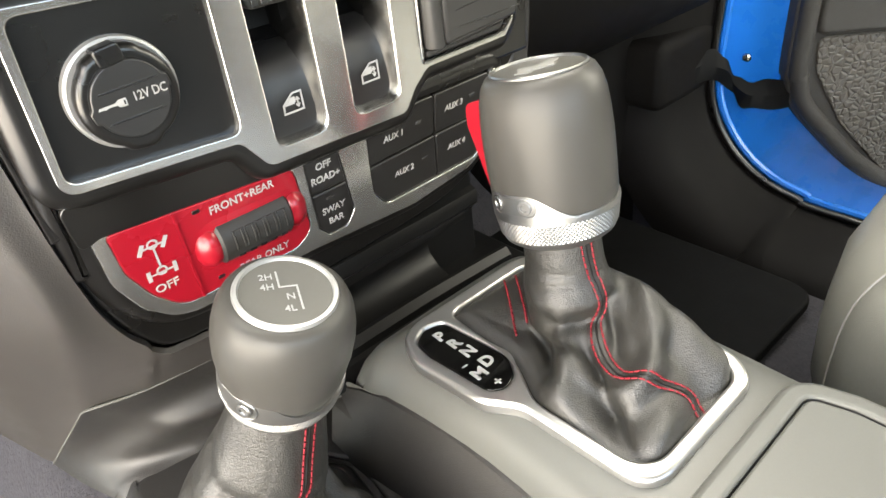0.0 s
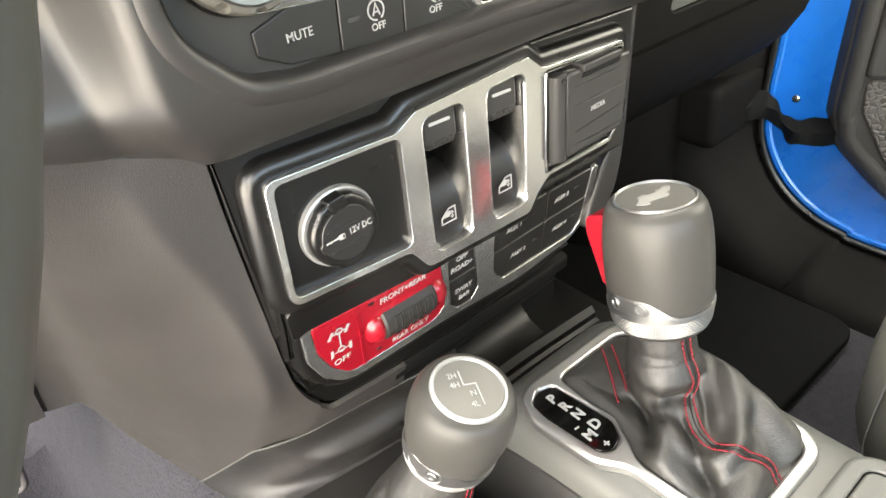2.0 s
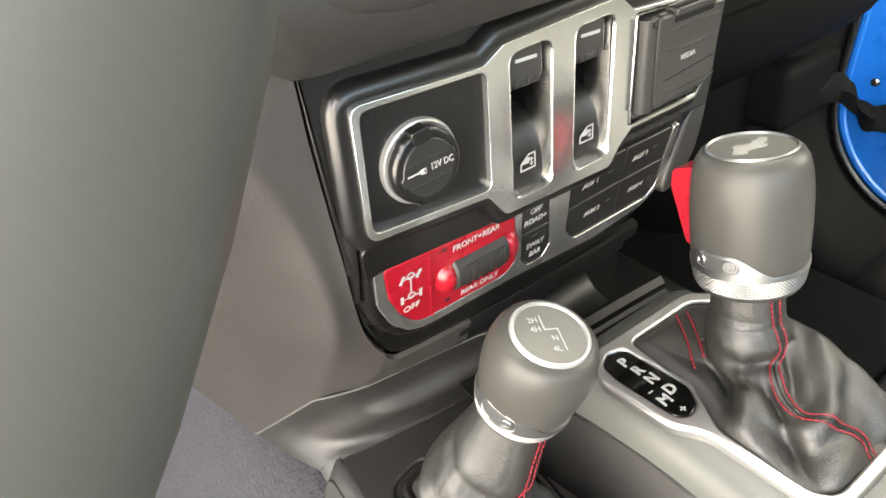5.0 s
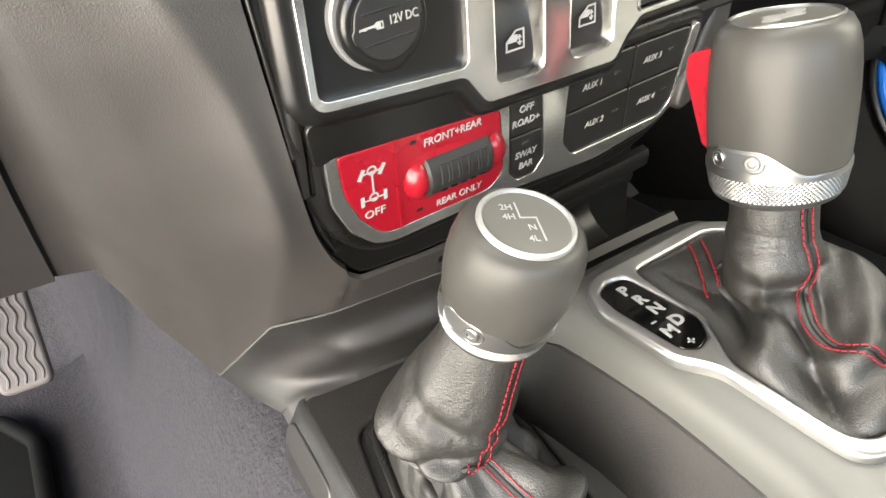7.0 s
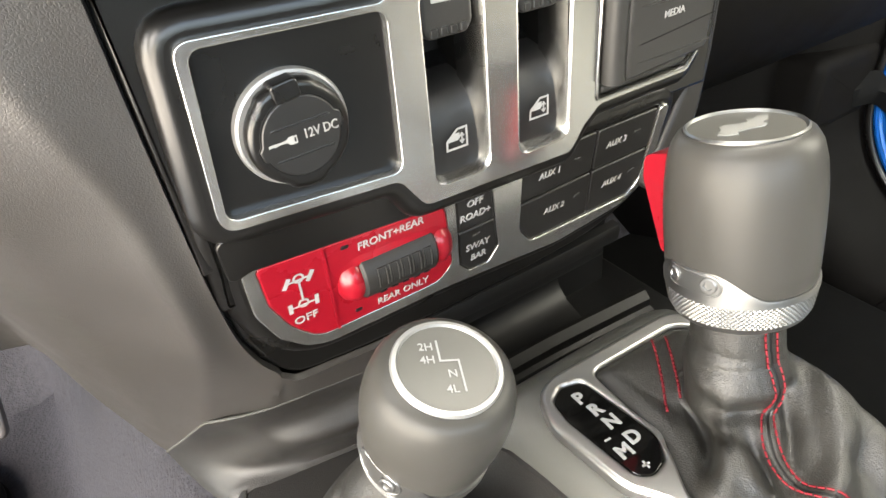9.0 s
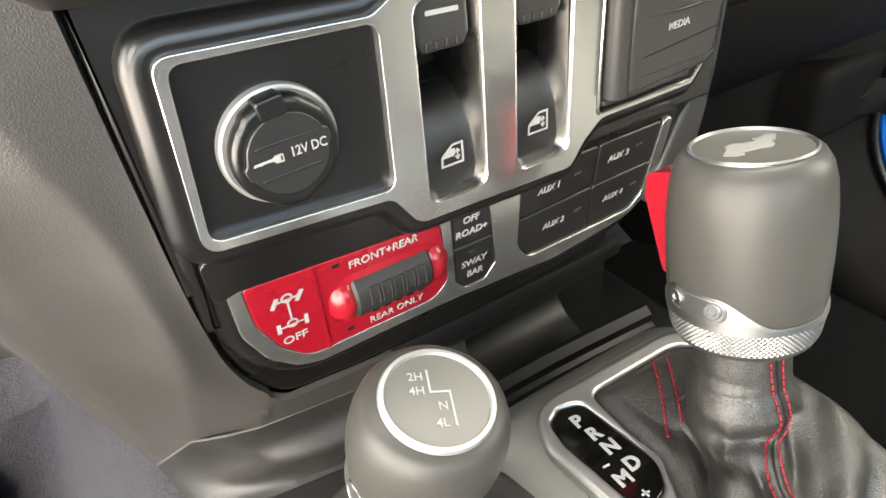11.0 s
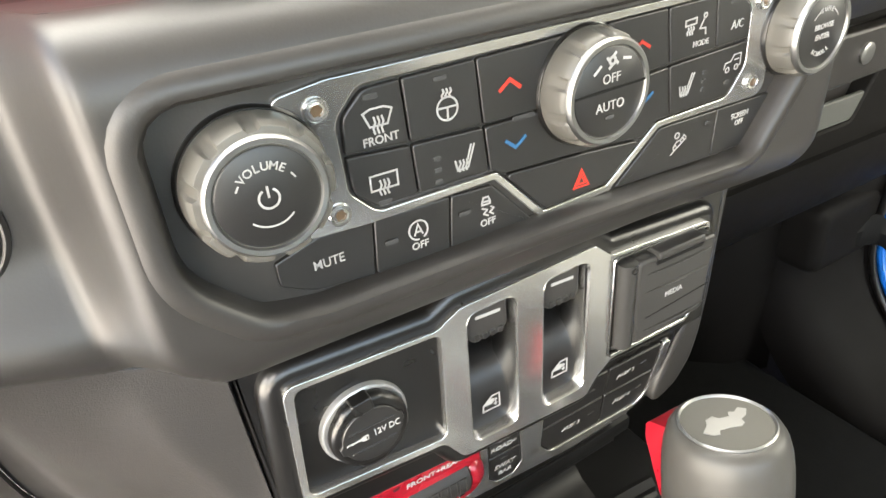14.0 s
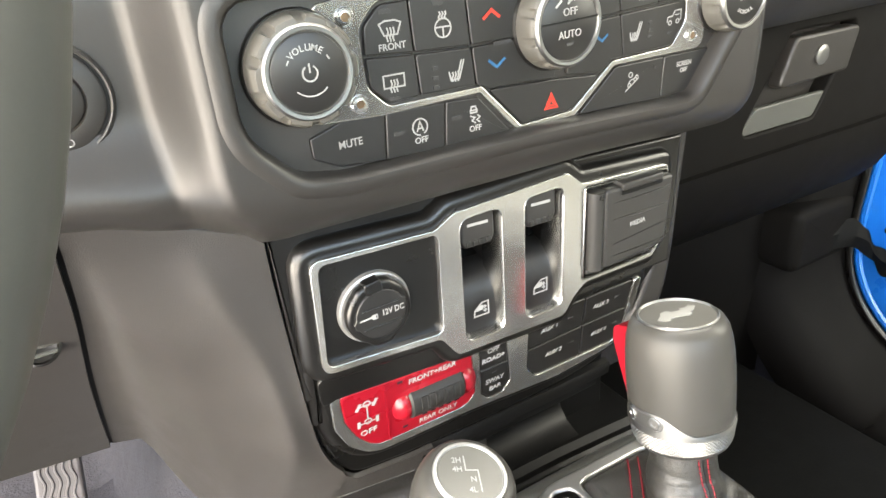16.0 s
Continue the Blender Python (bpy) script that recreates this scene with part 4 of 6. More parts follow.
b4 = button([(-0.0575, 0.5918 - g), (-0.0366 - g, 0.5904 - g), (-0.0355 - g, 0.5738), (-0.0495, 0.5734), (-0.0568, 0.5800)], [0.0008, 0.0008, 0.001, 0.005, 0.005])
b5 = button([(-0.0366 + g, 0.5904 - g), (-0.0104 - g, 0.5895 - g), (-0.0088 - g, 0.5738), (-0.0355 + g, 0.5738)])
b6 = button([(-0.0104 + g, 0.5895 - g), (0.0330, 0.5897 - g), (0.0330, 0.5700), (-0.0030, 0.5712), (-0.0088 + g, 0.5738)])
b7 = button([(0.0400, 0.6128), (0.0682 - g, 0.6134), (0.0712 - g, 0.5932 + g), (0.0400, 0.5910 + g)])
b8 = button([(0.0682 + g, 0.6134), (0.0928 - g, 0.6140), (0.0955 - g, 0.5945 + g), (0.0712 + g, 0.5932 + g)])
b9 = button([(0.0928 + g, 0.6140), (0.1045, 0.6142), (0.1128, 0.6075), (0.1138, 0.5952 + g), (0.0955 + g, 0.5945 + g)], [0.001, 0.005, 0.005, 0.001, 0.001])
b10 = button([(0.0400, 0.5905 - g), (0.0712 - g, 0.5927 - g), (0.0740 - g, 0.5730), (0.0672, 0.5730), (0.0602, 0.5680), (0.0400, 0.5700)])
b11 = button([(0.0712 + g, 0.5927 - g), (0.1138, 0.5947 - g), (0.1140, 0.5852), (0.1056, 0.5741), (0.0740 + g, 0.5730)], [0.001, 0.001, 0.005, 0.005, 0.001])
bh = button([(-0.0030, 0.5706), (0.0142, 0.5526), (0.0430, 0.5538), (0.0596, 0.5672), (0.0330, 0.5692)], 0.0014, name="hazard_button")
LOWB = 0.0004
bm1 = button([(-0.0840, 0.5655), (-0.0838, 0.5575), (-0.0730, 0.5520), (-0.0535, 0.5505), (-0.0520, 0.5695), (-0.0700, 0.5700)], [0.001, 0.002, 0.006, 0.001, 0.001, 0.003], LOWB)
bm2 = button([(-0.0530, 0.5505), (-0.0258, 0.5497), (-0.0243, 0.5690), (-0.0515, 0.5695)], 0.001, LOWB)
bm3 = button([(-0.0253, 0.5497), (0.0095, 0.5492), (-0.0080, 0.5683), (-0.0238, 0.5690)], 0.001, LOWB)
bm4 = button([(0.0475, 0.5500), (0.1010, 0.5488), (0.1020, 0.5690), (0.0700, 0.5690)], [0.001, 0.001, 0.001, 0.003], LOWB)
bm5 = button([(0.1015, 0.5488), (0.1225, 0.5492), (0.1335, 0.5560), (0.1440, 0.5650), (0.1435, 0.5690), (0.1280, 0.5692), (0.1025, 0.5690)], [0.001, 0.004, 0.004, 0.003, 0.002, 0.001, 0.001], LOWB)


def ink(lines, u, v, parent, width=0.0006, material=None, w=0.00115, name="symbol"):
    return part(name, strokes(lines, width, cl(u, v, w)), material or WHITE, parent)


def heat(x0, y0, n=3, s=0.0013, hgt=0.0030):
    return [[(x0 + i * s, y0), (x0 + i * s - 0.0004, y0 + hgt * 0.33), (x0 + i * s + 0.0004, y0 + hgt * 0.66), (x0 + i * s, y0 + hgt)] for i in range(n)]


shield = [(-0.0028, -0.0012), (0.0028, -0.0012), (0.0046, 0.0030), (0.0022, 0.0040), (-0.0022, 0.0040), (-0.0046, 0.0030), (-0.0028, -0.0012)]
ink([shield] + heat(-0.0014, -0.0036, hgt=0.0052), -0.0462, 0.6000, b1)
writing("FRONT", 0.0036, cl(-0.0460, 0.5945, 0.0012, 1), b1)
lamp(-0.0478, 0.6075, b1)
ink([arc(0, 0, 0.0036, 0, 360, 24), [(-0.0034, 0.0004), (0.0034, 0.0004)], [(0, 0.0004), (0, -0.0036)]] + heat(-0.0013, 0.0032, hgt=0.0030), -0.0233, 0.5985, b2)
lamp(-0.0251, 0.6080, b2)
ink([[(-0.0042, -0.0016), (0, 0.0016), (0.0042, -0.0016)]], -0.0002, 0.6010, b3, 0.0013, REDINK)
ink([[(-0.0042, 0.0016), (0, -0.0016), (0.0042, 0.0016)]], 0.0016, 0.5812, b6, 0.0012, BLUEINK)
lamp(0.0050, 0.5893, b3, 0, 0.0045)
ink([[(-0.0045, -0.0020), (0.0045, -0.0020), (0.0045, 0.0028), (-0.0045, 0.0028), (-0.0045, -0.0020)]] + heat(-0.0014, -0.0040, hgt=0.0050), -0.0468, 0.5812, b4)
lamp(-0.0472, 0.5747, b4)
seat = [[(-0.0034, 0.0006), (-0.0026, -0.0030), (0.0014, -0.0026), (0.0040, 0.0048)], [(0.0008, -0.0012), (0.0028, 0.0048)]]
ink(seat + heat(-0.0018, -0.0036, hgt=0.0040), -0.0185, 0.5805, b5)
for q in range(3):
    lamp(-0.0282, 0.5835 - q * 0.0038, b5, 0, 0.0014)
ink([[(-0.0035, -0.0030), (0, 0.0036), (0.0035, -0.0030), (-0.0035, -0.0030)], [(-0.0018, -0.0018), (0, 0.0014), (0.0018, -0.0018), (-0.0018, -0.0018)]], 0.0306, 0.5596, bh, 0.0007, REDINK)
writing("MUTE", 0.0044, cl(-0.0679, 0.5607, 0.0006, 1), bm1, wide=0.9, bold=0.002)
ink([arc(0, 0, 0.0034, -60, 270, 24), [(-0.0015, -0.0018), (0, 0.0022), (0.0015, -0.0018)], [(-0.0009, -0.0006), (0.0009, -0.0006)]], -0.0370, 0.5612, bm2, w=0.0006)
writing("OFF", 0.0036, cl(-0.0367, 0.5555, 0.0006, 1), bm2)
lamp(-0.0468, 0.5605, bm2)
ink([[(-0.0016, 0.0030), (-0.0010, 0.0046), (0.0010, 0.0046), (0.0016, 0.0030), (-0.0016, 0.0030)], [(-0.0016, 0.0030), (-0.0016, 0.0020), (0.0016, 0.0020), (0.0016, 0.0030)], [(-0.0018, 0.0008), (0.0004, -0.0002), (-0.0010, -0.0014), (0.0008, -0.0026)], [(0.0018, 0.0008), (0.0030, -0.0002), (0.0014, -0.0014), (0.0030, -0.0026)]], -0.0108, 0.5602, bm3, w=0.0006)
writing("OFF", 0.0036, cl(-0.0102, 0.5552, 0.0006, 1), bm3)
lamp(-0.0195, 0.5617, bm3)
ink([[(-0.0042, -0.0030), (0.0040, 0.0024)], [(-0.0030, 0.0002), (-0.0012, 0.0020), (0.0008, 0.0024), (0.0026, 0.0040), (0.0038, 0.0030)], arc(-0.0020, -0.0004, 0.0009, 0, 360), arc(0.0018, 0.0020, 0.0009, 0, 360), arc(-0.0014, 0.0046, 0.0012, 0, 360)], 0.0811, 0.5590, bm4, 0.0005, w=0.0006)
lamp(0.0960, 0.5650, bm4, 0, 0.0012)
writing("SCREEN\nOFF", 0.0033, cl(0.1165, 0.5620, 0.0006, 1), bm5, wide=0.9)
ink([[(-0.0042, -0.0010), (0, 0.0016), (0.0042, -0.0010)]], 0.0560, 0.6025, b7, 0.0012, REDINK)
ink([[(-0.0036, 0.0012), (0, -0.0014), (0.0036, 0.0012)]], 0.0600, 0.5836, b10, 0.0012, BLUEINK)
ink([[(-0.0065, 0.0010), (-0.0065, 0.0030), (-0.0010, 0.0034), (-0.0010, 0.0014), (-0.0065, 0.0010)], arc(0.0035, 0.0036, 0.0008, 0, 360), [(0.0030, 0.0024), (0.0012, -0.0008), (0.0042, -0.0010), (0.0046, -0.0034)]] + heat(-0.0050, -0.0024), 0.0836, 0.6045, b8)
writing("MODE", 0.0030, cl(0.0862, 0.5983, 0.0012, 1), b8)
writing("A/C", 0.0046, cl(0.1058, 0.6018, 0.0012, 1), b9, wide=0.9, bold=0.002)
lamp(0.1029, 0.6108, b9)
ink(seat + heat(-0.0018, -0.0036, hgt=0.0040), 0.0808, 0.5830, b11)
for q in range(3):
    lamp(0.0905, 0.5865 - q * 0.0033, b11, 0, 0.0012)
ink([[(-0.0044, -0.0016), (-0.0040, 0.0008), (-0.0010, 0.0010), (0.0006, 0.0034), (0.0046, 0.0036), (0.0048, -0.0010), (0.0036, -0.0012)], arc(-0.0024, -0.0020, 0.0010, 0, 360), arc(0.0026, -0.0016, 0.0010, 0, 360), [(0.0010, 0.0014), (0.0036, 0.0016)]], 0.1058, 0.5868, b11, 0.0005)
lamp(0.1040, 0.5800, b11, 0, 0.0016)


def screw(u, v):
    o = thing("panel_screw", "small bright hexagon socket screw in the silver frame", "screw", "frame screws")
    part("head", lathe([(0.0036, 0.0), (0.0037, 0.0008), (0.0033, 0.0012), (0.0030, 0.0006), (0.0026, 0.0004), (0.0024, 0.0014), (0.0018, 0.0015), (0.0017, 0.0009)], 24, cl(u, v, 0.0008)), SILVER, o)
    part("socket", lathe([(0.00175, 0.0010), (0.0016, 0.0007), (0.0001, 0.0005)], 6, cl(u, v, 0.0008)), RUSTY, o, "brownish hexagon socket")


for u, v in ((-0.0640, 0.6073), (-0.0622, 0.5752), (0.1195, 0.6085), (0.1192, 0.5770)):
    screw(u, v)


# ---- dials ----
def dial(name, label, u, v, r_base, r_face, lobes=10):
    o = thing(name, label, "rotary knob", "dash knobs")
    M = at(PAN(-0.0185), u, v)
    k = r_base

    def scallop(a, i):
        """Broad grips with a short sunken flat between them, deepest near the front edge."""
        c = math.cos(lobes * a)
        deep = (0.0, 0.0, 0.010, 0.055, 0.085, 0.070, 0.0, 0.0)[i]
        return 1 - deep * ease(0.35, 0.80, -c)
    part("base_ring", lathe([(k * 1.02, 0), (k * 1.03, 0.002), (k * 1.0, 0.003), (k * 0.9, 0.003)], 56, M), BLACK, o)
    part("grip", lathe([(k * 0.97, 0.002), (k * 0.985, 0.0035), (k * 0.980, 0.0060), (k * 0.965, 0.0090), (k * 0.945, 0.0115), (k * 0.90, 0.0132), (r_face + 0.0016, 0.0139), (r_face, 0.0139)], 160, M, scallop), DIAL, o)
    part("chrome_rim", lathe([(r_face + 0.0027, 0.0128), (r_face + 0.0026, 0.0140), (r_face + 0.0018, 0.0149), (r_face + 0.0005, 0.0148), (r_face, 0.0136)], 64, M), ALU, o, "satin metal rim")
    part("face", lathe([(r_face, 0.0130), (r_face - 0.0003, 0.0141), (r_face - 0.0008, 0.0144), (0.0002, 0.0144)], 56, M), BUTTON, o)
    return o, at(M, 0, 0, 0.0146)


def curved(text, size, r, a0, a1, F, parent):
    n = len(text)
    for i, ch in enumerate(text):
        a = a0 + (a1 - a0) * i / (n - 1)
        writing(ch, size, F @ Matrix.Rotation(radians(a), 4, "Z") @ Matrix.Translation((0, r, 0)), parent)


vol, F = dial("volume_knob", "grey lobed volume knob with a black face", -0.0839, 0.5920, 0.0204, 0.0140)
curved("VOLUME", 0.0032, 0.0086, 42, -34, F, vol)
part("power_symbol", strokes([arc(0, 0, 0.0027, 120, 420, 20), [(0, 0.0034), (0, 0.0002)]], 0.0006, F), WHITE, vol)
part("arc_mark", strokes([arc(0, 0, 0.0078, 225, 315, 14), arc(0, 0, 0.0086, 142, 154, 4), arc(0, 0, 0.0086, 26, 38, 4)], 0.0005, F), WHITE, vol)
fan, F = dial("fan_knob", "grey lobed fan knob with two black face buttons", 0.0307, 0.5942, 0.0200, 0.0150)
part("split", strokes([[(-0.0148, 0.0008), (0.0148, 0.0018)]], 0.0008, F, 0.0003), PIT, fan)
writing("OFF", 0.0044, at(F, 0, 0.0048, 0.0001, 2), fan, bold=0.002)
writing("AUTO", 0.0044, at(F, 0, -0.0042, 0.0001, 2), fan, bold=0.002)
part("fan_symbol", strokes([arc(0, 0.0105, 0.0012, 0, 360), [(0, 0.0118), (0.0014, 0.0130)], [(0, 0.0092), (-0.0014, 0.0080)], [(0.0012, 0.0105), (0.0024, 0.0092)], [(-0.0012, 0.0105), (-0.0024, 0.0118)], [(0.0044, 0.0106), (0.0080, 0.0100)], [(-0.0046, 0.0096), (-0.0076, 0.0070)]], 0.0009, F), WHITE, fan)
part("lamp_window", plate(fil(box(-0.0018, -0.0088, 0.0018, -0.0074), 0.0005), depth=0.0002, r=0.0001, M=at(F, 0, 0, 0.0002)), GREYINK, fan)
tune, F = dial("tuning_knob", "grey lobed tuning knob with a black face", 0.1416, 0.5948, 0.0188, 0.0144)
writing("BROWSE", 0.0030, at(F, 0, 0.0020, 0, 2), tune)
writing("ENTER", 0.0030, at(F, 0, -0.0020, 0, 2), tune)
curved("TUNE", 0.0026, 0.0086, 22, -22, F, tune)
part("arc_mark", strokes([arc(0, 0, 0.0090, 35, 62, 6), arc(0, 0, 0.0090, 118, 145, 6)], 0.0004, F), WHITE, tune)
for i, ch in enumerate("SCROLL"):
    a = -32 + 64 * i / 5
    writing(ch, 0.0026, F @ Matrix.Rotation(radians(a), 4, "Z") @ Matrix.Translation((0, -0.0086, 0)), tune)


# ---- start button and display ----
start = thing("start_button", "black round engine start button set in the dash", "push button")
M = at(PAN(0.0018), -0.1645, 0.5905) @ Matrix.Scale(0.78, 4)
part("bezel", lathe([(0.0226, -0.004), (0.0226, -0.0002), (0.0218, 0.0004), (0.0150, 0.0004), (0.0142, -0.0004), (0.0134, -0.0016), (0.012, -0.0016)], 64, M), SOFT, start)
part("groove", lathe([(0.0225, -0.002), (0.0225, -0.0012), (0.0242, -0.0012), (0.0246, -0.002)], 64, M), PIT, start)
part("outer_lip", lathe([(0.0240, -0.002), (0.0244, -0.0004), (0.0252, -0.0001), (0.0266, -0.0012), (0.0270, -0.003)], 64, M), SOFT, start)
part("cap", lathe([(0.0136, -0.002), (0.0138, 0.0006), (0.0128, 0.0014), (0.0005, 0.0016)], 48, M), SOFT, start)
for i, word in enumerate(("START", "ENGINE", "STOP")):
    writing(word, 0.0042, at(M, 0, 0.0052 - 0.0052 * i, 0.0018, 1), start, bold=0.02)
part("rule", strokes([[(-0.0085, 0.0026), (0.0085, 0.0029)], [(-0.0085, -0.0028), (0.0085, -0.0025)]], 0.0004, at(M, 0, 0, 0.0017)), WHITE, start)
part("mode_mark", strokes([arc(-0.0030, -0.0185, 0.0016, -20, 200, 10), [(0.0002, -0.0202), (0.0014, -0.0168)], arc(0.0032, -0.0185, 0.0016, 0, 360, 14)], 0.0005, at(M, 0, 0, 0.0006)), WHITE, start)

disp = thing("display", "touchscreen in a dark woven bezel above the climate panel", "display")
part("bezel", plate(fil([(-0.0900, 0.6470), (-0.0660, 0.6350), (0.150, 0.640), (0.170, 0.655), (0.165, 0.80), (-0.085, 0.80)], [0.004, 0.006, 0.006, 0.006, 0.01, 0.01]), [fil(box(-0.062, 0.652, 0.145, 0.785), 0.006)], 0.035, 0.004, PAN(0.006), hr=0.002), CARBON, disp)
part("glass", plate(fil(box(-0.064, 0.650, 0.147, 0.787), 0.004), depth=0.004, r=0.0005, M=PAN(0.010)), SCREEN, disp, "dark glossy display glass")

grille = thing("sensor_grille", "small round black slotted grille in the knee panel", "grille")
M = Matrix.Translation((-0.200, 0.0415, 0.484)) @ Matrix.Rotation(radians(-30), 4, "X") @ PAN(0)
part("ring", lathe([(0.0075, -0.003), (0.0085, -0.002), (0.0088, 0.0006), (0.0078, 0.0012), (0.0070, 0.0002), (0.0002, -0.001)], 32, M), BLACK, grille)
for q in range(3):
    part("bar", tube([M @ Vector((-0.0066, -0.0038 + 0.0038 * q, 0.0006)), M @ Vector((0.0066, -0.0038 + 0.0038 * q, 0.0006))], 0.0009, 6), CONSOLE, grille)


# ---- centre console ----
console = thing("centre_console", "grey plastic centre console with a textured side", "console")
CZ = 0.335


def console_body():
    ys = [0.004, -0.004, -0.014, -0.024, -0.034, -0.06, -0.10, -0.15, -0.175, -0.20, -0.25, -0.35, -0.55]
    rows = []
    for i, y in enumerate(ys):
        drop = [0.050, 0.030, 0.014, 0.005, 0.0012, 0, 0, 0, 0, 0, 0.0, 0, 0][i]
        l = -0.010 + 0.008 * min(1, max(0, (-0.03 - y) / 0.05)) - 0.012 * min(1, max(0, (-0.14 - y) / 0.06))
        r = 0.112
        z = CZ - drop
        prof = [(l, 0.20), (l, 0.300), (l + 0.0005, z - 0.022), (l + 0.003, z - 0.011), (l + 0.008, z - 0.004), (l + 0.014, z - 0.0008), (l + 0.024, z), (0.052, z + 0.0005), (r - 0.018, z), (r - 0.010, z - 0.0015), (r - 0.004, z - 0.006), (r, z - 0.016), (r + 0.002, 0.28), (r + 0.003, 0.18)]
        rows.append([(x, y, zz) for x, zz in prof])
    sm = [resample(spline(r, 5), 44) for r in rows]
    cols = [spline([r[j] for r in sm], 3) for j in range(44)]
    return thicken(grid(cols), 0.003)


part("body", console_body(), CONSOLE, console)
# textured side skin below the groove
rows = []
for i in range(17):
    y = 0.0 - 0.30 * i / 16
    l = -0.010 + 0.008 * min(1, max(0, (-0.03 - y) / 0.05)) - 0.012 * min(1, max(0, (-0.14 - y) / 0.06))
    top = 0.3135 - max(0, (y + 0.03)) * 0.6
    rows.append([(l + 0.001, y, top), (l - 0.0012, y, top - 0.0006), (l - 0.0030, y, top - 0.006), (l - 0.009, y, 0.290), (l - 0.016, y, 0.262), (l - 0.020, y, 0.235)])
part("side_skin", thicken(grid(rows), 0.002), TRIM, console, "grained side skin")
BEZ = soften(fil([(0.0080, -0.0365), (0.0187, -0.0325), (0.0900, -0.0335), (0.1040, -0.0450), (0.1040, -0.0910), (0.0955, -0.1560), (0.0860, -0.1658), (0.0230, -0.1660), (0.0145, -0.1600), (0.0135, -0.1060), (0.0040, -0.0920), (0.0010, -0.0530)], [0.006, 0.006, 0.010, 0.010, 0.03, 0.012, 0.010, 0.010, 0.010, 0.008, 0.010, 0.010], n=6))
OPEN = soften(fil([(0.0345, -0.0415), (0.0860, -0.0420), (0.0965, -0.0520), (0.0965, -0.0920), (0.0890, -0.1530), (0.0820, -0.1595), (0.0275, -0.1600), (0.0205, -0.1530), (0.0195, -0.1080), (0.0300, -0.0900), (0.0325, -0.0800)], [0.003, 0.008, 0.008, 0.02, 0.008, 0.006, 0.008, 0.008, 0.010, 0.008, 0.008], n=6))
IND = soften(fil([(0.0100, -0.0440), (0.0180, -0.0395), (0.0285, -0.0425), (0.0320, -0.0820), (0.0255, -0.0920), (0.0165, -0.0945), (0.0108, -0.0905), (0.0080, -0.0560)], [0.004, 0.004, 0.004, 0.006, 0.003, 0.003, 0.004, 0.008], n=5), 160)
part("shifter_bezel", plate(BEZ, [OPEN, IND], 0.006, 0.0022, TOP(CZ + 0.0045), hr=0.0016, steps=6), BEZEL, console, "satin silver bezel round the shifter boot")
tray_in = fil([(0.018, -0.184), (0.094, -0.184), (0.098, -0.20), (0.098, -0.33), (0.006, -0.33), (0.006, -0.20)], [0.006, 0.006, 0.01, 0.01, 0.01, 0.01])
part("tray_lid", plate(tray_in, depth=0.003, r=0.0012, M=TOP(CZ + 0.0018)), CONSOLE, console)
part("tray_rim", plate(inset(ccw(tray_in), -0.0095), [inset(ccw(tray_in), -0.0006)], 0.004, 0.0032, TOP(CZ + 0.0032), hr=0.0016, steps=5), CONSOLE, console)
part("tray_seam", tube([TOP(CZ + 0.0006) @ Vector((p.x, p.y, 0)) for p in inset(ccw(tray_in), -0.0012)], 0.0012, 6, closed=True), PIT, console)

ind = thing("gear_indicator", "glossy black gear position display with white letters", "gear indicator")
part("face", plate(inset(ccw(IND), 0.0003), depth=0.004, r=0.0006, M=TOP(CZ + 0.0036)), GLOSS, ind)
G = TOP(CZ + 0.0038)
for ch, x, y in (("P", 0.0203, -0.0495), ("R", 0.0215, -0.0580), ("N", 0.0224, -0.0665), ("D", 0.0236, -0.0770), ("M", 0.0158, -0.0800)):
    writing(ch, 0.0086, at(G, x, y, 0, -2), ind, bold=0.04)
part("minus_mark", strokes([[(0.0130, -0.0720), (0.0160, -0.0722)]], 0.0009, G), WHITE, ind)
part("plus_mark", strokes([[(0.0160, -0.0890), (0.0196, -0.0892)], [(0.0178, -0.0873), (0.0178, -0.0909)]], 0.0009, G), WHITE, ind)


# ---- levers ----
def axis_frame(base, top, spin=0.0):
    """w along the lever, from base to top."""
    w = (Vector(top) - Vector(base)).normalized()
    u = Vector((1, 0, 0))
    u = (u - w * u.dot(w)).normalized()
    v = w.cross(u)
    M = Matrix.Identity(4)
    for i, c in enumerate((u, v, w)):
        M.col[i][:3] = c
    M.translation = Vector(base)
    return M @ Matrix.Rotation(radians(spin), 4, "Z")


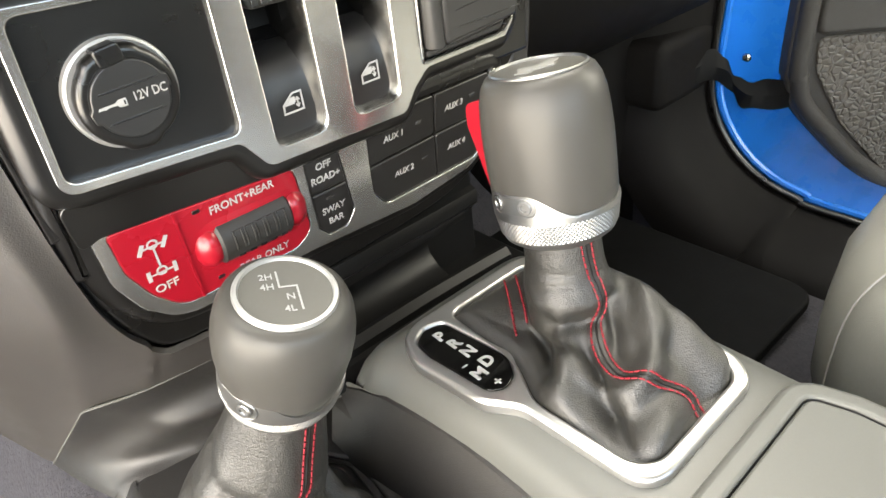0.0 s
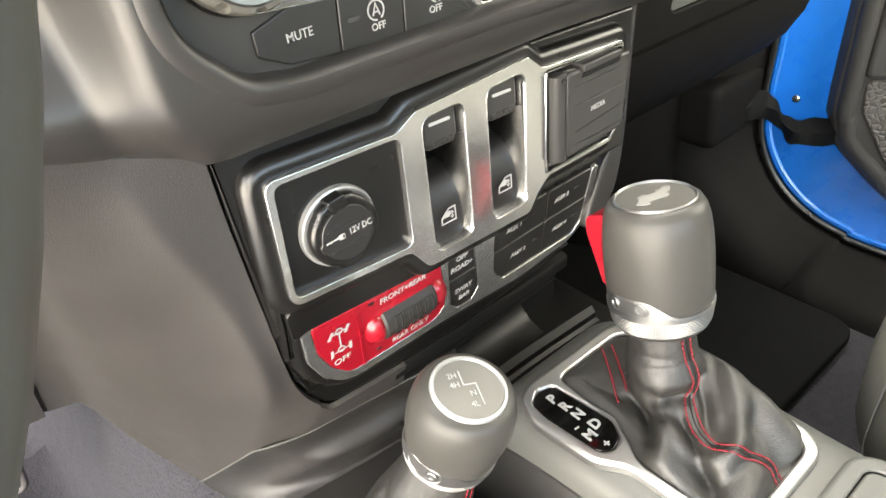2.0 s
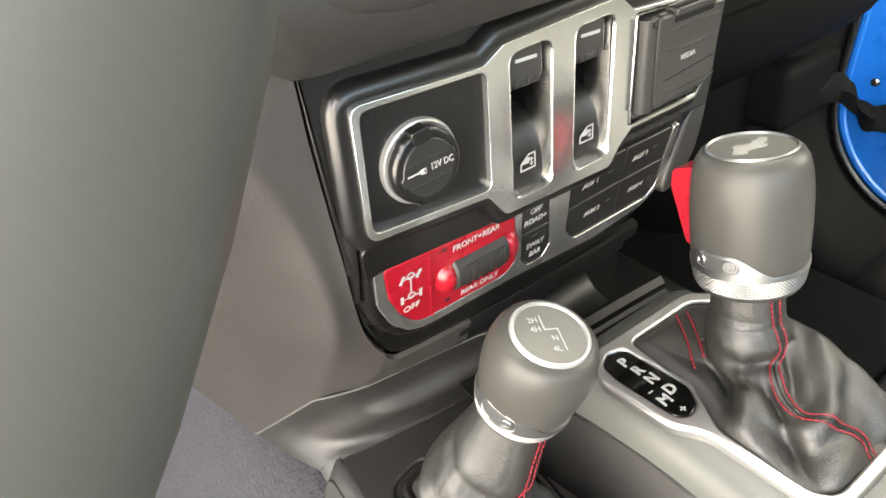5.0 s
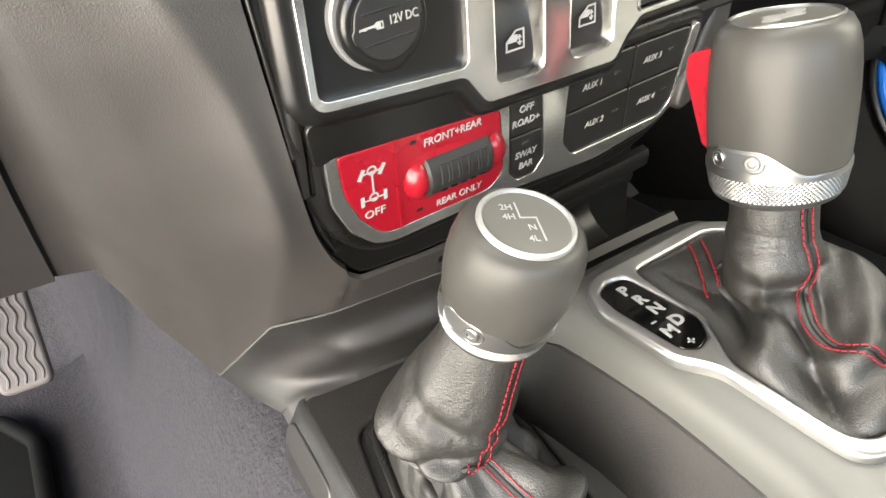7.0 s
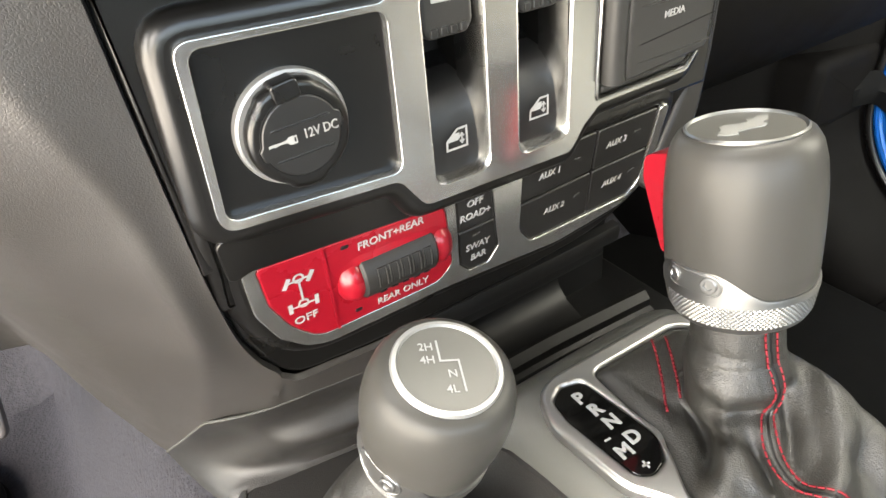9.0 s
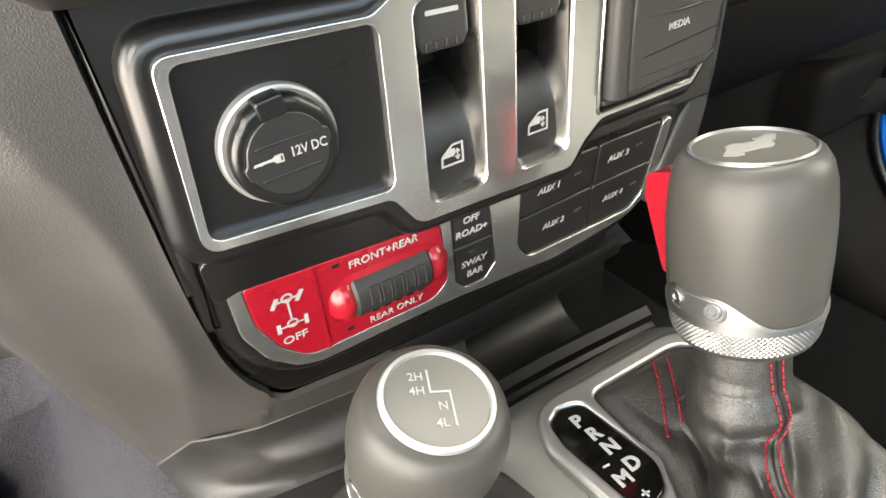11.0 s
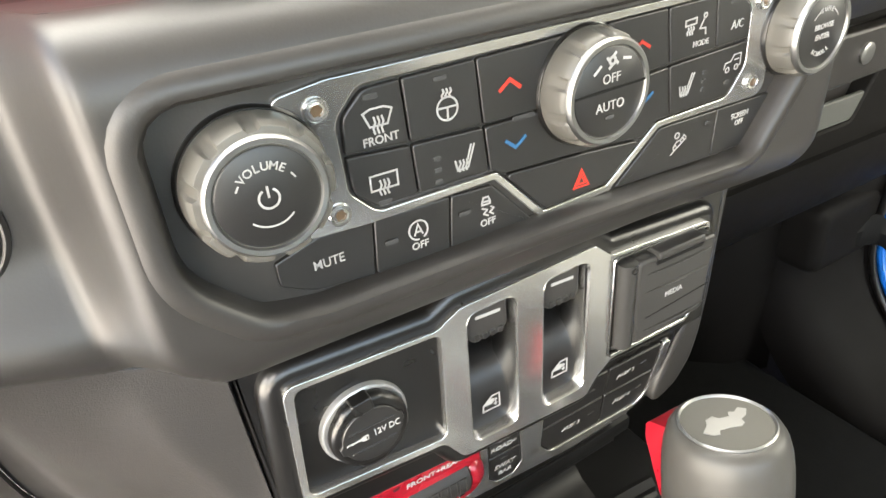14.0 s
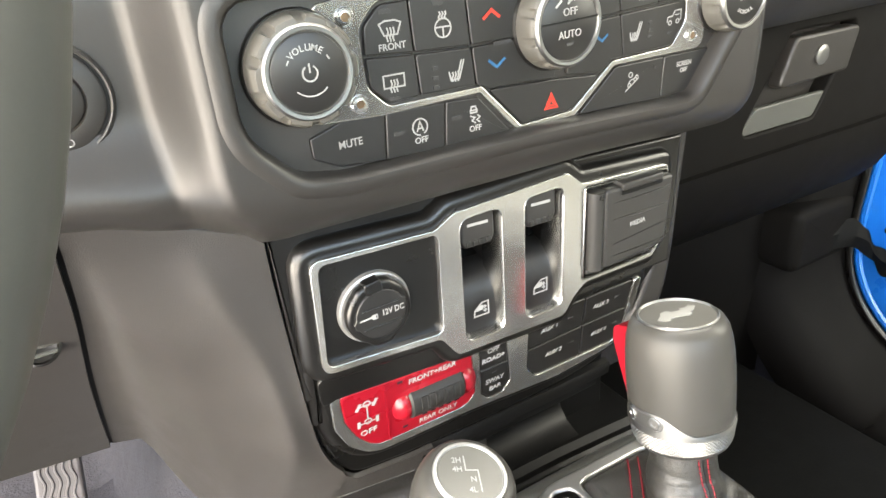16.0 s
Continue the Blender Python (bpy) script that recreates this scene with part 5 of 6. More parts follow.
def collar(M, r, h0, h1, parent, tab, tab_h, tab_w=38):
    """Silver collar: a smooth ring, a knurled band of small diamonds, and a raised tab on the side of angle tab."""
    part("lower_ring", lathe([(r * 0.70, h0 - 0.0036), (r * 0.82, h0 - 0.0034), (r * 0.90, h0 - 0.0018), (r * 0.935, h0 + 0.0008)], 64, M), ALU, parent)
    bm = bmesh.new()
    seg, rows_n = 176, 10
    rows = []
    for i in range(rows_n + 1):
        f = i / rows_n
        h = h0 + 0.0006 + (h1 - h0) * f
        rr = r * (0.945 + 0.055 * f)
        row = []
        for j in range(seg):
            a = 2 * math.pi * j / seg
            q = rr + (0.00017 if (i + j) % 2 == 0 else -0.00017)
            row.append(bm.verts.new((q * math.cos(a), q * math.sin(a), h)))
        rows.append(row)
    # each diamond is a low pyramid
    for i in range(rows_n):
        for j in range(seg):
            k = (j + 1) % seg
            a, b, c, d = rows[i][j], rows[i][k], rows[i + 1][k], rows[i + 1][j]
            if (i + j) % 2 == 0:
                bm.faces.new((a, b, d))
                bm.faces.new((b, c, d))
            else:
                bm.faces.new((a, b, c))
                bm.faces.new((a, c, d))
    bm.transform(M)
    part("knurled_band", bm, KNURL, parent, "knurled metal band", smooth=False)
    bm = bmesh.new()
    rows = []
    for k in range(6):
        row = []
        for j in range(96):
            a = 2 * math.pi * j / 96
            d = abs((math.degrees(a) - tab + 180) % 360 - 180)
            s = min(1, max(0, (tab_w + 26 - d) / 44))
            s = s * s * (3 - 2 * s)
            top = h1 + 0.0026 + tab_h * s
            h = h1 + 0.0004 + (top - h1) * (k / 4 if k < 5 else 1)
            q = r * (1.006 if k < 4 else (1.0 if k == 4 else 0.93))
            row.append(bm.verts.new((q * math.cos(a), q * math.sin(a), h)))
        rows.append(row)
    for r0, r1 in zip(rows, rows[1:]):
        for j in range(96):
            bm.faces.new((r0[j - 1], r0[j], r1[j], r1[j - 1]))
    bm.transform(M)
    part("collar_band", bm, ALU, parent, "polished collar band with a raised tab")


def bolt_plate(M, r, a0, a1, h, parent):
    """A flat oval inlay wrapped round the collar, under its bolts."""
    half = radians(a1 - a0) / 2 * r
    bm = plate(fil(box(-half, h - 0.0043, half, h + 0.0043), 0.0042, n=8), [fil(box(-half + 0.0007, h - 0.0036, half - 0.0007, h + 0.0036), 0.0035, n=8)], 0.001, 0.0004, hr=0.0003)
    inner = plate(fil(box(-half + 0.0006, h - 0.0037, half - 0.0006, h + 0.0037), 0.0036, n=8), depth=0.001, r=0.0002)
    bmesh.ops.subdivide_edges(inner, edges=[e for e in inner.edges if e.calc_length() > 0.006], cuts=6)
    for name, b, lift, material in (("inlay_rim", bm, 0.0005, ALU), ("inlay", inner, 0.0001, INLAY)):
        bmesh.ops.triangulate(b, faces=b.faces[:])
        for v in b.verts:
            a, q = radians((a0 + a1) / 2) + v.co.x / r, r * 1.006 + lift + v.co.z
            v.co = Vector((q * math.cos(a), q * math.sin(a), v.co.y))
        b.transform(M)
        part(name, b, material, parent)


def wrinkled_boot(name, label, levels, parent, seed, amp, folds, tiers=(), n=150, per=14, corner=None, passes=3):
    """Leather sleeve through closed outlines (levels), from its foot up, with slow waves of height amp at each level.
    folds: ([(azimuth, share of the height), ...], height, width in degrees) of the single long ridges and hollows;
    tiers: (azimuth and azimuth, share and share of the height, height, width) of those that run round."""
    outs = []
    for pts in levels:
        pts = resample([Vector(p) for p in pts], n, closed=True)
        c = sum(pts, Vector()) / n
        k = min(range(n), key=lambda i: abs(math.atan2(pts[i].y - c.y, pts[i].x - c.x) - 0.0))
        outs.append(pts[k:] + pts[:k])
    cols = [spline([o[j] for o in outs], per) for j in range(n)]
    m = len(cols[0])
    rows = []
    for i in range(m):
        f, s = i / per, i / (m - 1)
        a0 = amp[min(int(f), len(amp) - 1)]
        a1 = amp[min(int(f) + 1, len(amp) - 1)]
        h = a0 + (a1 - a0) * (f - int(f))
        row = []
        for j in range(n):
            p = cols[j][i]
            tu = cols[(j + 1) % n][i] - cols[j - 1][i]
            tv = cols[j][min(i + 1, m - 1)] - cols[j][max(i - 1, 0)]
            nrm = tu.cross(tv).normalized()
            az = 360 * j / n
            th = radians(az) + 1.2 * s
            q = Vector((0.9 * math.cos(th), 0.9 * math.sin(th), 2.0 * s + seed))
            lift = h * (1.9 * noise.noise(q * 1.4) + 0.35 * noise.noise(q * 3.6))
            # thin creases
            crease = max(0.0, 1 - 2.6 * abs(noise.noise(q * 3.1 + Vector((7, 3, 1)))))
            lift -= 0.55 * h * crease ** 3
            for line, height, width in folds:
                lo, hi = min(p0[1] for p0 in line), max(p0[1] for p0 in line)
                if lo - 0.1 < s < hi + 0.1:
                    ends = ease(lo - 0.1, lo + 0.06, s) * ease(hi + 0.1, hi - 0.06, s)
                    srt = sorted(line, key=lambda p0: p0[1])
                    centre = srt[0][0] if s <= srt[0][1] else srt[-1][0]
                    for (z0, s0), (z1, s1) in zip(srt, srt[1:]):
                        if s0 <= s <= s1:
                            centre = z0 + (z1 - z0) * (s - s0) / (s1 - s0)
                    d = ((az - centre + 180) % 360 - 180) / width
                    lift += 1.55 * height * ends * math.exp(-d * d)
            for z0, z1, s0, s1, height, width in tiers:
                if z0 - 25 < az < z1 + 25:
                    ends = ease(z0 - 25, z0 + 15, az) * ease(z1 + 25, z1 - 15, az)
                    d = (s - (s0 + (s1 - s0) * (az - z0) / (z1 - z0))) / width
                    lift += height * ends * math.exp(-d * d)
            if corner is not None:
                lift *= 1 - 0.30 * math.exp(-((s - corner) / 0.07) ** 2)
            row.append(p + nrm * lift)
        rows.append(row)
    for turn in range(passes):
        rows = [rows[0]] + [[(4 * rows[i][j] + rows[i - 1][j] + rows[i + 1][j] + rows[i][j - 1] + rows[i][(j + 1) % n]) / 8 for j in range(n)] for i in range(1, m - 1)] + [rows[-1]]
    boot = part(name, grid(rows, closed=True), LEATHER, parent, label)
    boot.data.shade_smooth()
    return boot, rows


def circle(c, axis, r, n=60, r2=None, lean=0.0):
    w = Vector(axis).normalized()
    u = (Vector((1, 0, 0)) - w * w.x).normalized()
    v = w.cross(u)
    return [Vector(c) + u * r * math.cos(2 * math.pi * i / n) + v * (r2 or r) * math.sin(2 * math.pi * i / n) for i in range(n)]


def stitch_run(rows, cols, parent, lift=0.0006):
    """Dashed thread along a line of the boot; cols: the column at each row."""
    pts = []
    for i, r in enumerate(rows):
        c = cols(i / (len(rows) - 1)) % len(r)
        j = int(c)
        p = Vector(r[j]).lerp(Vector(r[(j + 1) % len(r)]), c - j)
        tang = (Vector(r[(j + 2) % len(r)]) - Vector(r[j - 2])).normalized()
        up = (Vector(rows[min(i + 1, len(rows) - 1)][j]) - Vector(rows[max(i - 1, 0)][j])).normalized()
        nrm = tang.cross(up).normalized()
        pts.append(p + nrm * lift)
    length = sum((b - a).length for a, b in zip(pts, pts[1:]))
    n = max(4, int(length / 0.0030))
    line = resample(pts, n * 4 + 1)
    for i in range(n):
        seg = line[i * 4:i * 4 + 4]
        part("stitch", tube(seg, 0.00042, 5), THREAD, parent)


def seam(rows, boot, stops, gap=0.0048):
    """Two rows of red thread and the ridge between them; stops: (share of the height, azimuth), from the foot up."""
    n = len(rows[0])
    path = spline([Vector((s, a, 0)) for s, a in stops], 12)

    def column(f):
        for p, q in zip(path, path[1:]):
            if p.x <= f <= q.x:
                return n / 360 * (p.y + (q.y - p.y) * (f - p.x) / max(1e-6, q.x - p.x))
        return n / 360 * (path[0].y if f < path[0].x else path[-1].y)

    hi = int(stops[-1][0] * (len(rows) - 1)) + 1
    lo = int(stops[0][0] * (len(rows) - 1))
    ends = (lo / (len(rows) - 1), (hi - 1) / (len(rows) - 1))
    for side in (-1, 1):
        def line(f, side=side):
            s = ends[0] + (ends[1] - ends[0]) * f
            c = column(s)
            r = rows[int(round(s * (len(rows) - 1)))]
            k = int(c) % n
            pitch = (Vector(r[(k + 3) % n]) - Vector(r[k - 3])).length / 6
            return c + side * 0.5 * gap / max(0.0005, pitch)
        stitch_run(rows[lo:hi], line, boot)
    joint = []
    for i in range(lo, hi):
        c = column(i / (len(rows) - 1)) % n
        joint.append(Vector(rows[i][int(c)]).lerp(Vector(rows[i][(int(c) + 1) % n]), c - int(c)))
    part("seam_joint", tube(joint, 0.0005, 6), PIT, boot)


def gear_lever():
    o = thing("gear_selector", "grey gear selector knob on a black leather boot", "gear lever")
    B, T = Vector((0.0675, -0.0822, 0.3890)), Vector((0.0695, -0.0700, 0.4570))
    M = axis_frame(B, T)
    r = 0.0263
    knob = part("knob", lathe([(r * 0.86, 0.010), (r * 0.975, 0.0145), (r * 0.99, 0.020), (r * 1.002, 0.032), (r, 0.042), (r * 0.985, 0.050), (r * 0.955, 0.0575), (r * 0.90, 0.0632), (r * 0.82, 0.0668), (r * 0.72, 0.0680), (r * 0.66, 0.0680)], 72, M), KNOB, o, "smooth grey knob")
    part("badge_rim", lathe([(r * 0.735, 0.0670), (r * 0.74, 0.0684), (r * 0.715, 0.0690), (r * 0.69, 0.0684), (r * 0.68, 0.0673)], 64, M), ALU, knob, "thin metal rim")
    part("badge", lathe([(r * 0.69, 0.0670), (r * 0.685, 0.0680), (0.0004, 0.0682)], 56, M), DISC, knob, "grey badge disc")
    I = at(M, 0.0, 0.0, 0.0683, -8)
    part("badge_print", plate([(-0.0128, -0.0010), (-0.0105, -0.0042), (-0.0078, -0.0050), (-0.0060, -0.0028), (-0.0010, -0.0036), (0.0030, -0.0052), (0.0056, -0.0040), (0.0062, -0.0016), (0.0098, -0.0004), (0.0128, 0.0024), (0.0104, 0.0050), (0.0072, 0.0034), (0.0050, 0.0046), (0.0034, 0.0022), (-0.0010, 0.0030), (-0.0024, 0.0056), (-0.0066, 0.0048), (-0.0082, 0.0022)], depth=0.0004, r=0.0001, M=I @ Matrix.Translation((0, 0, 0.0003))), BADGE, knob)
    collar(M, r * 1.0, 0.0030, 0.0120, o, 180, 0.0100, 34)
    bolt_plate(M, r, 155, 205, 0.0203, o)
    for a in (164, 195):
        ra = radians(a)
        S = M @ Matrix.Translation((r * 1.010 * math.cos(ra), r * 1.010 * math.sin(ra), 0.0205)) @ Matrix.Rotation(ra, 4, "Z") @ Matrix.Rotation(radians(90), 4, "Y")
        part("bolt", lathe([(0.0030, -0.002), (0.0030, 0.0004), (0.0026, 0.0008), (0.0016, 0.0008), (0.0013, 0.0003), (0.0002, 0.0003)], 22, S), ALU, o)
    # red release button on the side towards the dash
    R = M @ Matrix.Rotation(radians(90), 4, "Z") @ Matrix.Rotation(radians(90), 4, "X") @ Matrix.Translation((0, 0, 0.011))
    part("release_button", plate(fil([(r * 0.85, 0.016), (r * 1.02, 0.018), (r + 0.0085, 0.046), (r + 0.0075, 0.0555), (r * 0.85, 0.058)], [0.001, 0.003, 0.008, 0.004, 0.001]), depth=0.022, r=0.004, M=R), RED, o, "red release button")
    w = (T - B).normalized()
    foot = [Vector((p.x, p.y, CZ + 0.0012)) for p in inset(ccw(OPEN), -0.001)]
    shin = [Vector((p.x, p.y, CZ + 0.0060)) for p in inset(ccw(OPEN), 0.006)]
    low = B - w * 0.046 + Vector((-0.002, -0.002, 0))
    def high(x, y):
        """How high the skirt stands round the neck: low towards the indicator, high on the other side."""
        return 0.5 + 0.5 * math.cos(math.atan2(y - low.y, x - low.x) - radians(322))
    knee = [Vector((a.x * 0.56 + low.x * 0.44 + 0.002, a.y * 0.56 + low.y * 0.44 - 0.003, CZ + 0.0065 + 0.0140 * high(a.x, a.y))) for a in resample(foot, 60, closed=True)]
    base = []
    for k in range(60):
        a = 2 * math.pi * k / 60
        h = 0.5 + 0.5 * math.cos(a - radians(322))
        c = B - w * (0.0445 - 0.0150 * h)
        base.append(c + Vector((math.cos(a), math.sin(a), 0)) * (0.0188 + 0.0066 * h))
    levels = [foot, shin, knee, base, circle(B - w * 0.024, w, 0.0196), circle(B - w * 0.013, w, 0.0174), circle(B + w * 0.002, w, 0.0168)]
    folds = [
        # deep hollow beside the foot of the neck, and the tent of leather next to it
        ([(150, 0.36), (168, 0.29), (182, 0.24)], -0.0034, 10), ([(194, 0.35), (197, 0.22), (198, 0.12)], 0.0050, 10),
        # ridge from the neck down, then a hollow that bends round to the seam
        ([(205, 0.53), (204, 0.42), (211, 0.30)], 0.0040, 9), ([(220, 0.42), (221, 0.32), (226, 0.20)], -0.0052, 9),
        # crease beside the seam, the high drape beyond it and its far hollow
        ([(276, 0.55), (259, 0.46), (246, 0.41)], -0.0050, 9), ([(300, 0.46), (285, 0.36), (262, 0.31)], 0.0052, 17),
        ([(304, 0.34), (286, 0.29)], -0.0034, 9), ([(318, 0.50), (312, 0.30), (306, 0.12)], 0.0050, 18),
        # swellings over the frame
        ([(254, 0.21), (246, 0.12)], 0.0036, 15), ([(230, 0.18), (233, 0.09)], -0.0026, 10), ([(284, 0.18), (280, 0.08)], -0.0022, 10),
        ([(340, 0.45), (335, 0.2)], -0.0024, 10),
    ]
    tiers = [
        (203, 248, 0.545, 0.520, -0.0062, 0.026), (222, 258, 0.245, 0.250, -0.0036, 0.025), (220, 262, 0.290, 0.295, 0.0046, 0.026),
        (170, 262, 0.64, 0.60, 0.0016, 0.035), (180, 270, 0.72, 0.76, -0.0009, 0.030), (165, 240, 0.83, 0.80, -0.0008, 0.025),
    ]
    boot, rows = wrinkled_boot("boot", "wrinkled black leather boot", levels, o, 3.1, [0.0, 0.0006, 0.0013, 0.0010, 0.0007, 0.0005, 0.0002], folds, tiers, corner=0.48, passes=4)
    n = len(rows[0])
    def azimuth(x, y):
        return 360 / n * min(range(n), key=lambda k: (rows[0][k].x - x) ** 2 + (rows[0][k].y - y) ** 2)
    seam(rows, boot, [(0.0, azimuth(0.0560, -0.160)), (0.10, 275), (0.18, 276), (0.24, 268), (0.29, 254), (0.35, 239), (0.42, 235), (0.50, 242), (0.56, 257), (0.69, 262), (0.90, 257), (1.0, 256)], 0.0047)
    # short straight seam on the side panel
    near = [p for row in rows[:int(len(rows) * 0.55)] for p in row]
    for off in (-0.0030, 0.0030):
        a, b = Vector((0.0725 + off * 0.8, -0.0455 - off * 0.6, 0)), Vector((0.0440 + off * 0.8, -0.0800 - off * 0.6, 0))
        line = []
        for k in range(61):
            p = a.lerp(b, k / 60 * (0.86 if off > 0 else 1.0))
            best = sorted(near, key=lambda v: (v.x - p.x) ** 2 + (v.y - p.y) ** 2)[:5]
            wts = [1 / (1e-7 + (v.x - p.x) ** 2 + (v.y - p.y) ** 2) for v in best]
            line.append(Vector((p.x, p.y, 0.0006 + sum(v.z * q for v, q in zip(best, wts)) / sum(wts))))
        for turn in range(6):
            line = [line[0]] + [(p + 2 * q + r_) / 4 for p, q, r_ in zip(line, line[1:], line[2:])] + [line[-1]]
        line = resample([p + Vector((0, 0, 0.0005)) for p in line], 61)
        for k in range(15):
            part("stitch", tube(line[k * 4:k * 4 + 4], 0.00055, 5), THREAD, boot)


gear_lever()


def transfer_lever():
    o = thing("transfer_case_lever", "grey round transfer case knob on a black leather boot", "gear lever")
    T = Vector((-0.0537, -0.0711, 0.4205))
    w = Vector((0.144, -0.263, 0.954)).normalized()
    B = T - w * 0.0475
    M = axis_frame(B, T)
    r = 0.0236
    knob = part("knob", lathe([(r * 0.80, 0.006), (r * 0.89, 0.010), (r * 0.935, 0.016), (r * 0.985, 0.024), (r, 0.030), (r * 0.985, 0.036), (r * 0.94, 0.0415), (r * 0.87, 0.0452), (r * 0.80, 0.0467), (r * 0.72, 0.0474), (r * 0.58, 0.0476)], 72, M), KNOB, o, "smooth grey knob")
    part("disc_rim", lathe([(r * 0.705, 0.0462), (r * 0.71, 0.0480), (r * 0.69, 0.0487), (r * 0.64, 0.0488), (r * 0.615, 0.0478)], 64, M), RIM, knob, "bright aluminium rim")
    part("disc", lathe([(r * 0.63, 0.0468), (r * 0.62, 0.0480), (0.0004, 0.0481)], 56, M), DISC, knob, "grey shift pattern disc")
    F = at(M, 0, 0, 0.0483, -22) @ Matrix.Scale(0.88, 4)
    part("pattern", strokes([[(-0.0020, 0.0105), (-0.0020, 0.0022), (0.0042, 0.0022), (0.0042, -0.0100)]], 0.0007, F), WHITE, knob)
    for text, x, y in (("2H", -0.0060, 0.0080), ("4H", -0.0062, 0.0028), ("N", 0.0012, -0.0030), ("4L", 0.0000, -0.0088)):
        writing(text, 0.0042, at(F, x, y, 0), knob, bold=0.008)
    collar(M, r * 0.93, 0.0016, 0.0074, o, 195, 0.0092, 34)
    bolt_plate(M, r * 0.93, 168, 217, 0.0128, o)
    a = radians(205)
    S = M @ Matrix.Translation((r * 0.945 * math.cos(a), r * 0.945 * math.sin(a), 0.0128)) @ Matrix.Rotation(a, 4, "Z") @ Matrix.Rotation(radians(90), 4, "Y")
    part("bolt", lathe([(0.0028, -0.002), (0.0028, 0.0006), (0.0024, 0.0010), (0.0015, 0.0010), (0.0012, 0.0005), (0.0002, 0.0005)], 22, S), ALU, o)
    ring = fil([(-0.078, 0.026), (-0.102, 0.020), (-0.112, -0.03), (-0.114, -0.09), (-0.100, -0.122), (-0.044, -0.122), (-0.030, -0.105), (-0.020, -0.02), (-0.040, 0.012)], 0.015, n=6)
    foot = [Vector((p.x, p.y, 0.2610)) for p in inset(ccw(ring), 0.011)]
    shin = [Vector((p.x, p.y, 0.2720)) for p in inset(ccw(ring), 0.014)]
    c = B - w * 0.060 + Vector((-0.006, 0, 0))
    def mix(share, z):
        return [Vector((p.x * share + c.x * (1 - share), p.y * share + c.y * (1 - share), z)) for p in resample(foot, 60, closed=True)]
    tilt = Vector((0.10, -0.20, 0.97))
    levels = [foot, shin, mix(0.78, 0.2860), mix(0.60, 0.2960), circle(B - w * 0.061 + Vector((-0.007, 0, 0)), tilt, 0.0205), circle(B - w * 0.0650 + Vector((-0.008, 0, 0)), tilt, 0.0262), circle(B - w * 0.057 + Vector((-0.008, 0, 0)), tilt, 0.0270), circle(B - w * 0.040 + Vector((-0.006, 0, 0)), w, 0.0248), circle(B - w * 0.020 + Vector((-0.003, 0, 0)), w, 0.0200), circle(B + w * 0.002, w, 0.0160)]
    folds = [
        ([(235, 0.10), (225, 0.34)], 0.0040, 13), ([(262, 0.08), (250, 0.36)], -0.0035, 11), ([(292, 0.08), (300, 0.36)], 0.0045, 15),
        ([(318, 0.08), (330, 0.36)], -0.0040, 13), ([(200, 0.10), (190, 0.36)], -0.0030, 13), ([(345, 0.12), (352, 0.5)], 0.0040, 16),
        ([(300, 0.45), (330, 0.60), (350, 0.7)], -0.0026, 14), ([(200, 0.62), (240, 0.72)], -0.0018, 18), ([(170, 0.6), (185, 0.8)], 0.0020, 20),
    ]
    tiers = [
        (150, 330, 0.34, 0.26, 0.0070, 0.030), (165, 310, 0.28, 0.20, -0.0080, 0.026), (190, 330, 0.20, 0.12, 0.0070, 0.030), (200, 320, 0.12, 0.06, -0.0065, 0.030),
        (140, 265, 0.63, 0.54, -0.0070, 0.026), (150, 250, 0.71, 0.62, 0.0040, 0.030), (200, 300, 0.80, 0.76, -0.0022, 0.025), (210, 300, 0.66, 0.72, -0.0020, 0.02),
        (150, 230, 0.84, 0.78, -0.0020, 0.025), (300, 350, 0.62, 0.74, -0.0030, 0.03),
    ]
    boot, rows = wrinkled_boot("boot", "wrinkled black leather boot", levels, o, 7.7, [0.0, 0.0012, 0.0030, 0.0030, 0.0012, 0.0012, 0.0012, 0.0010, 0.0006, 0.0002], folds, tiers, per=12, passes=1)
    seam(rows, boot, [(0.0, 268), (0.15, 276), (0.32, 278), (0.45, 270), (0.53, 260), (0.60, 266), (0.75, 276), (1.0, 279)], 0.0046)
    return ring


ring = transfer_lever()


# ---- lower console beside the transfer lever ----
EDGE = [(-0.1445, 0.1340, 0.2395), (-0.1315, 0.0940, 0.2810), (-0.1180, 0.0533, 0.3238), (-0.1110, 0.0460, 0.3275), (-0.0920, 0.0392, 0.3278), (-0.0676, 0.0365, 0.3272), (-0.0410, 0.0337, 0.3266), (-0.0100, 0.0313, 0.3235), (0.0200, 0.0290, 0.3140)]


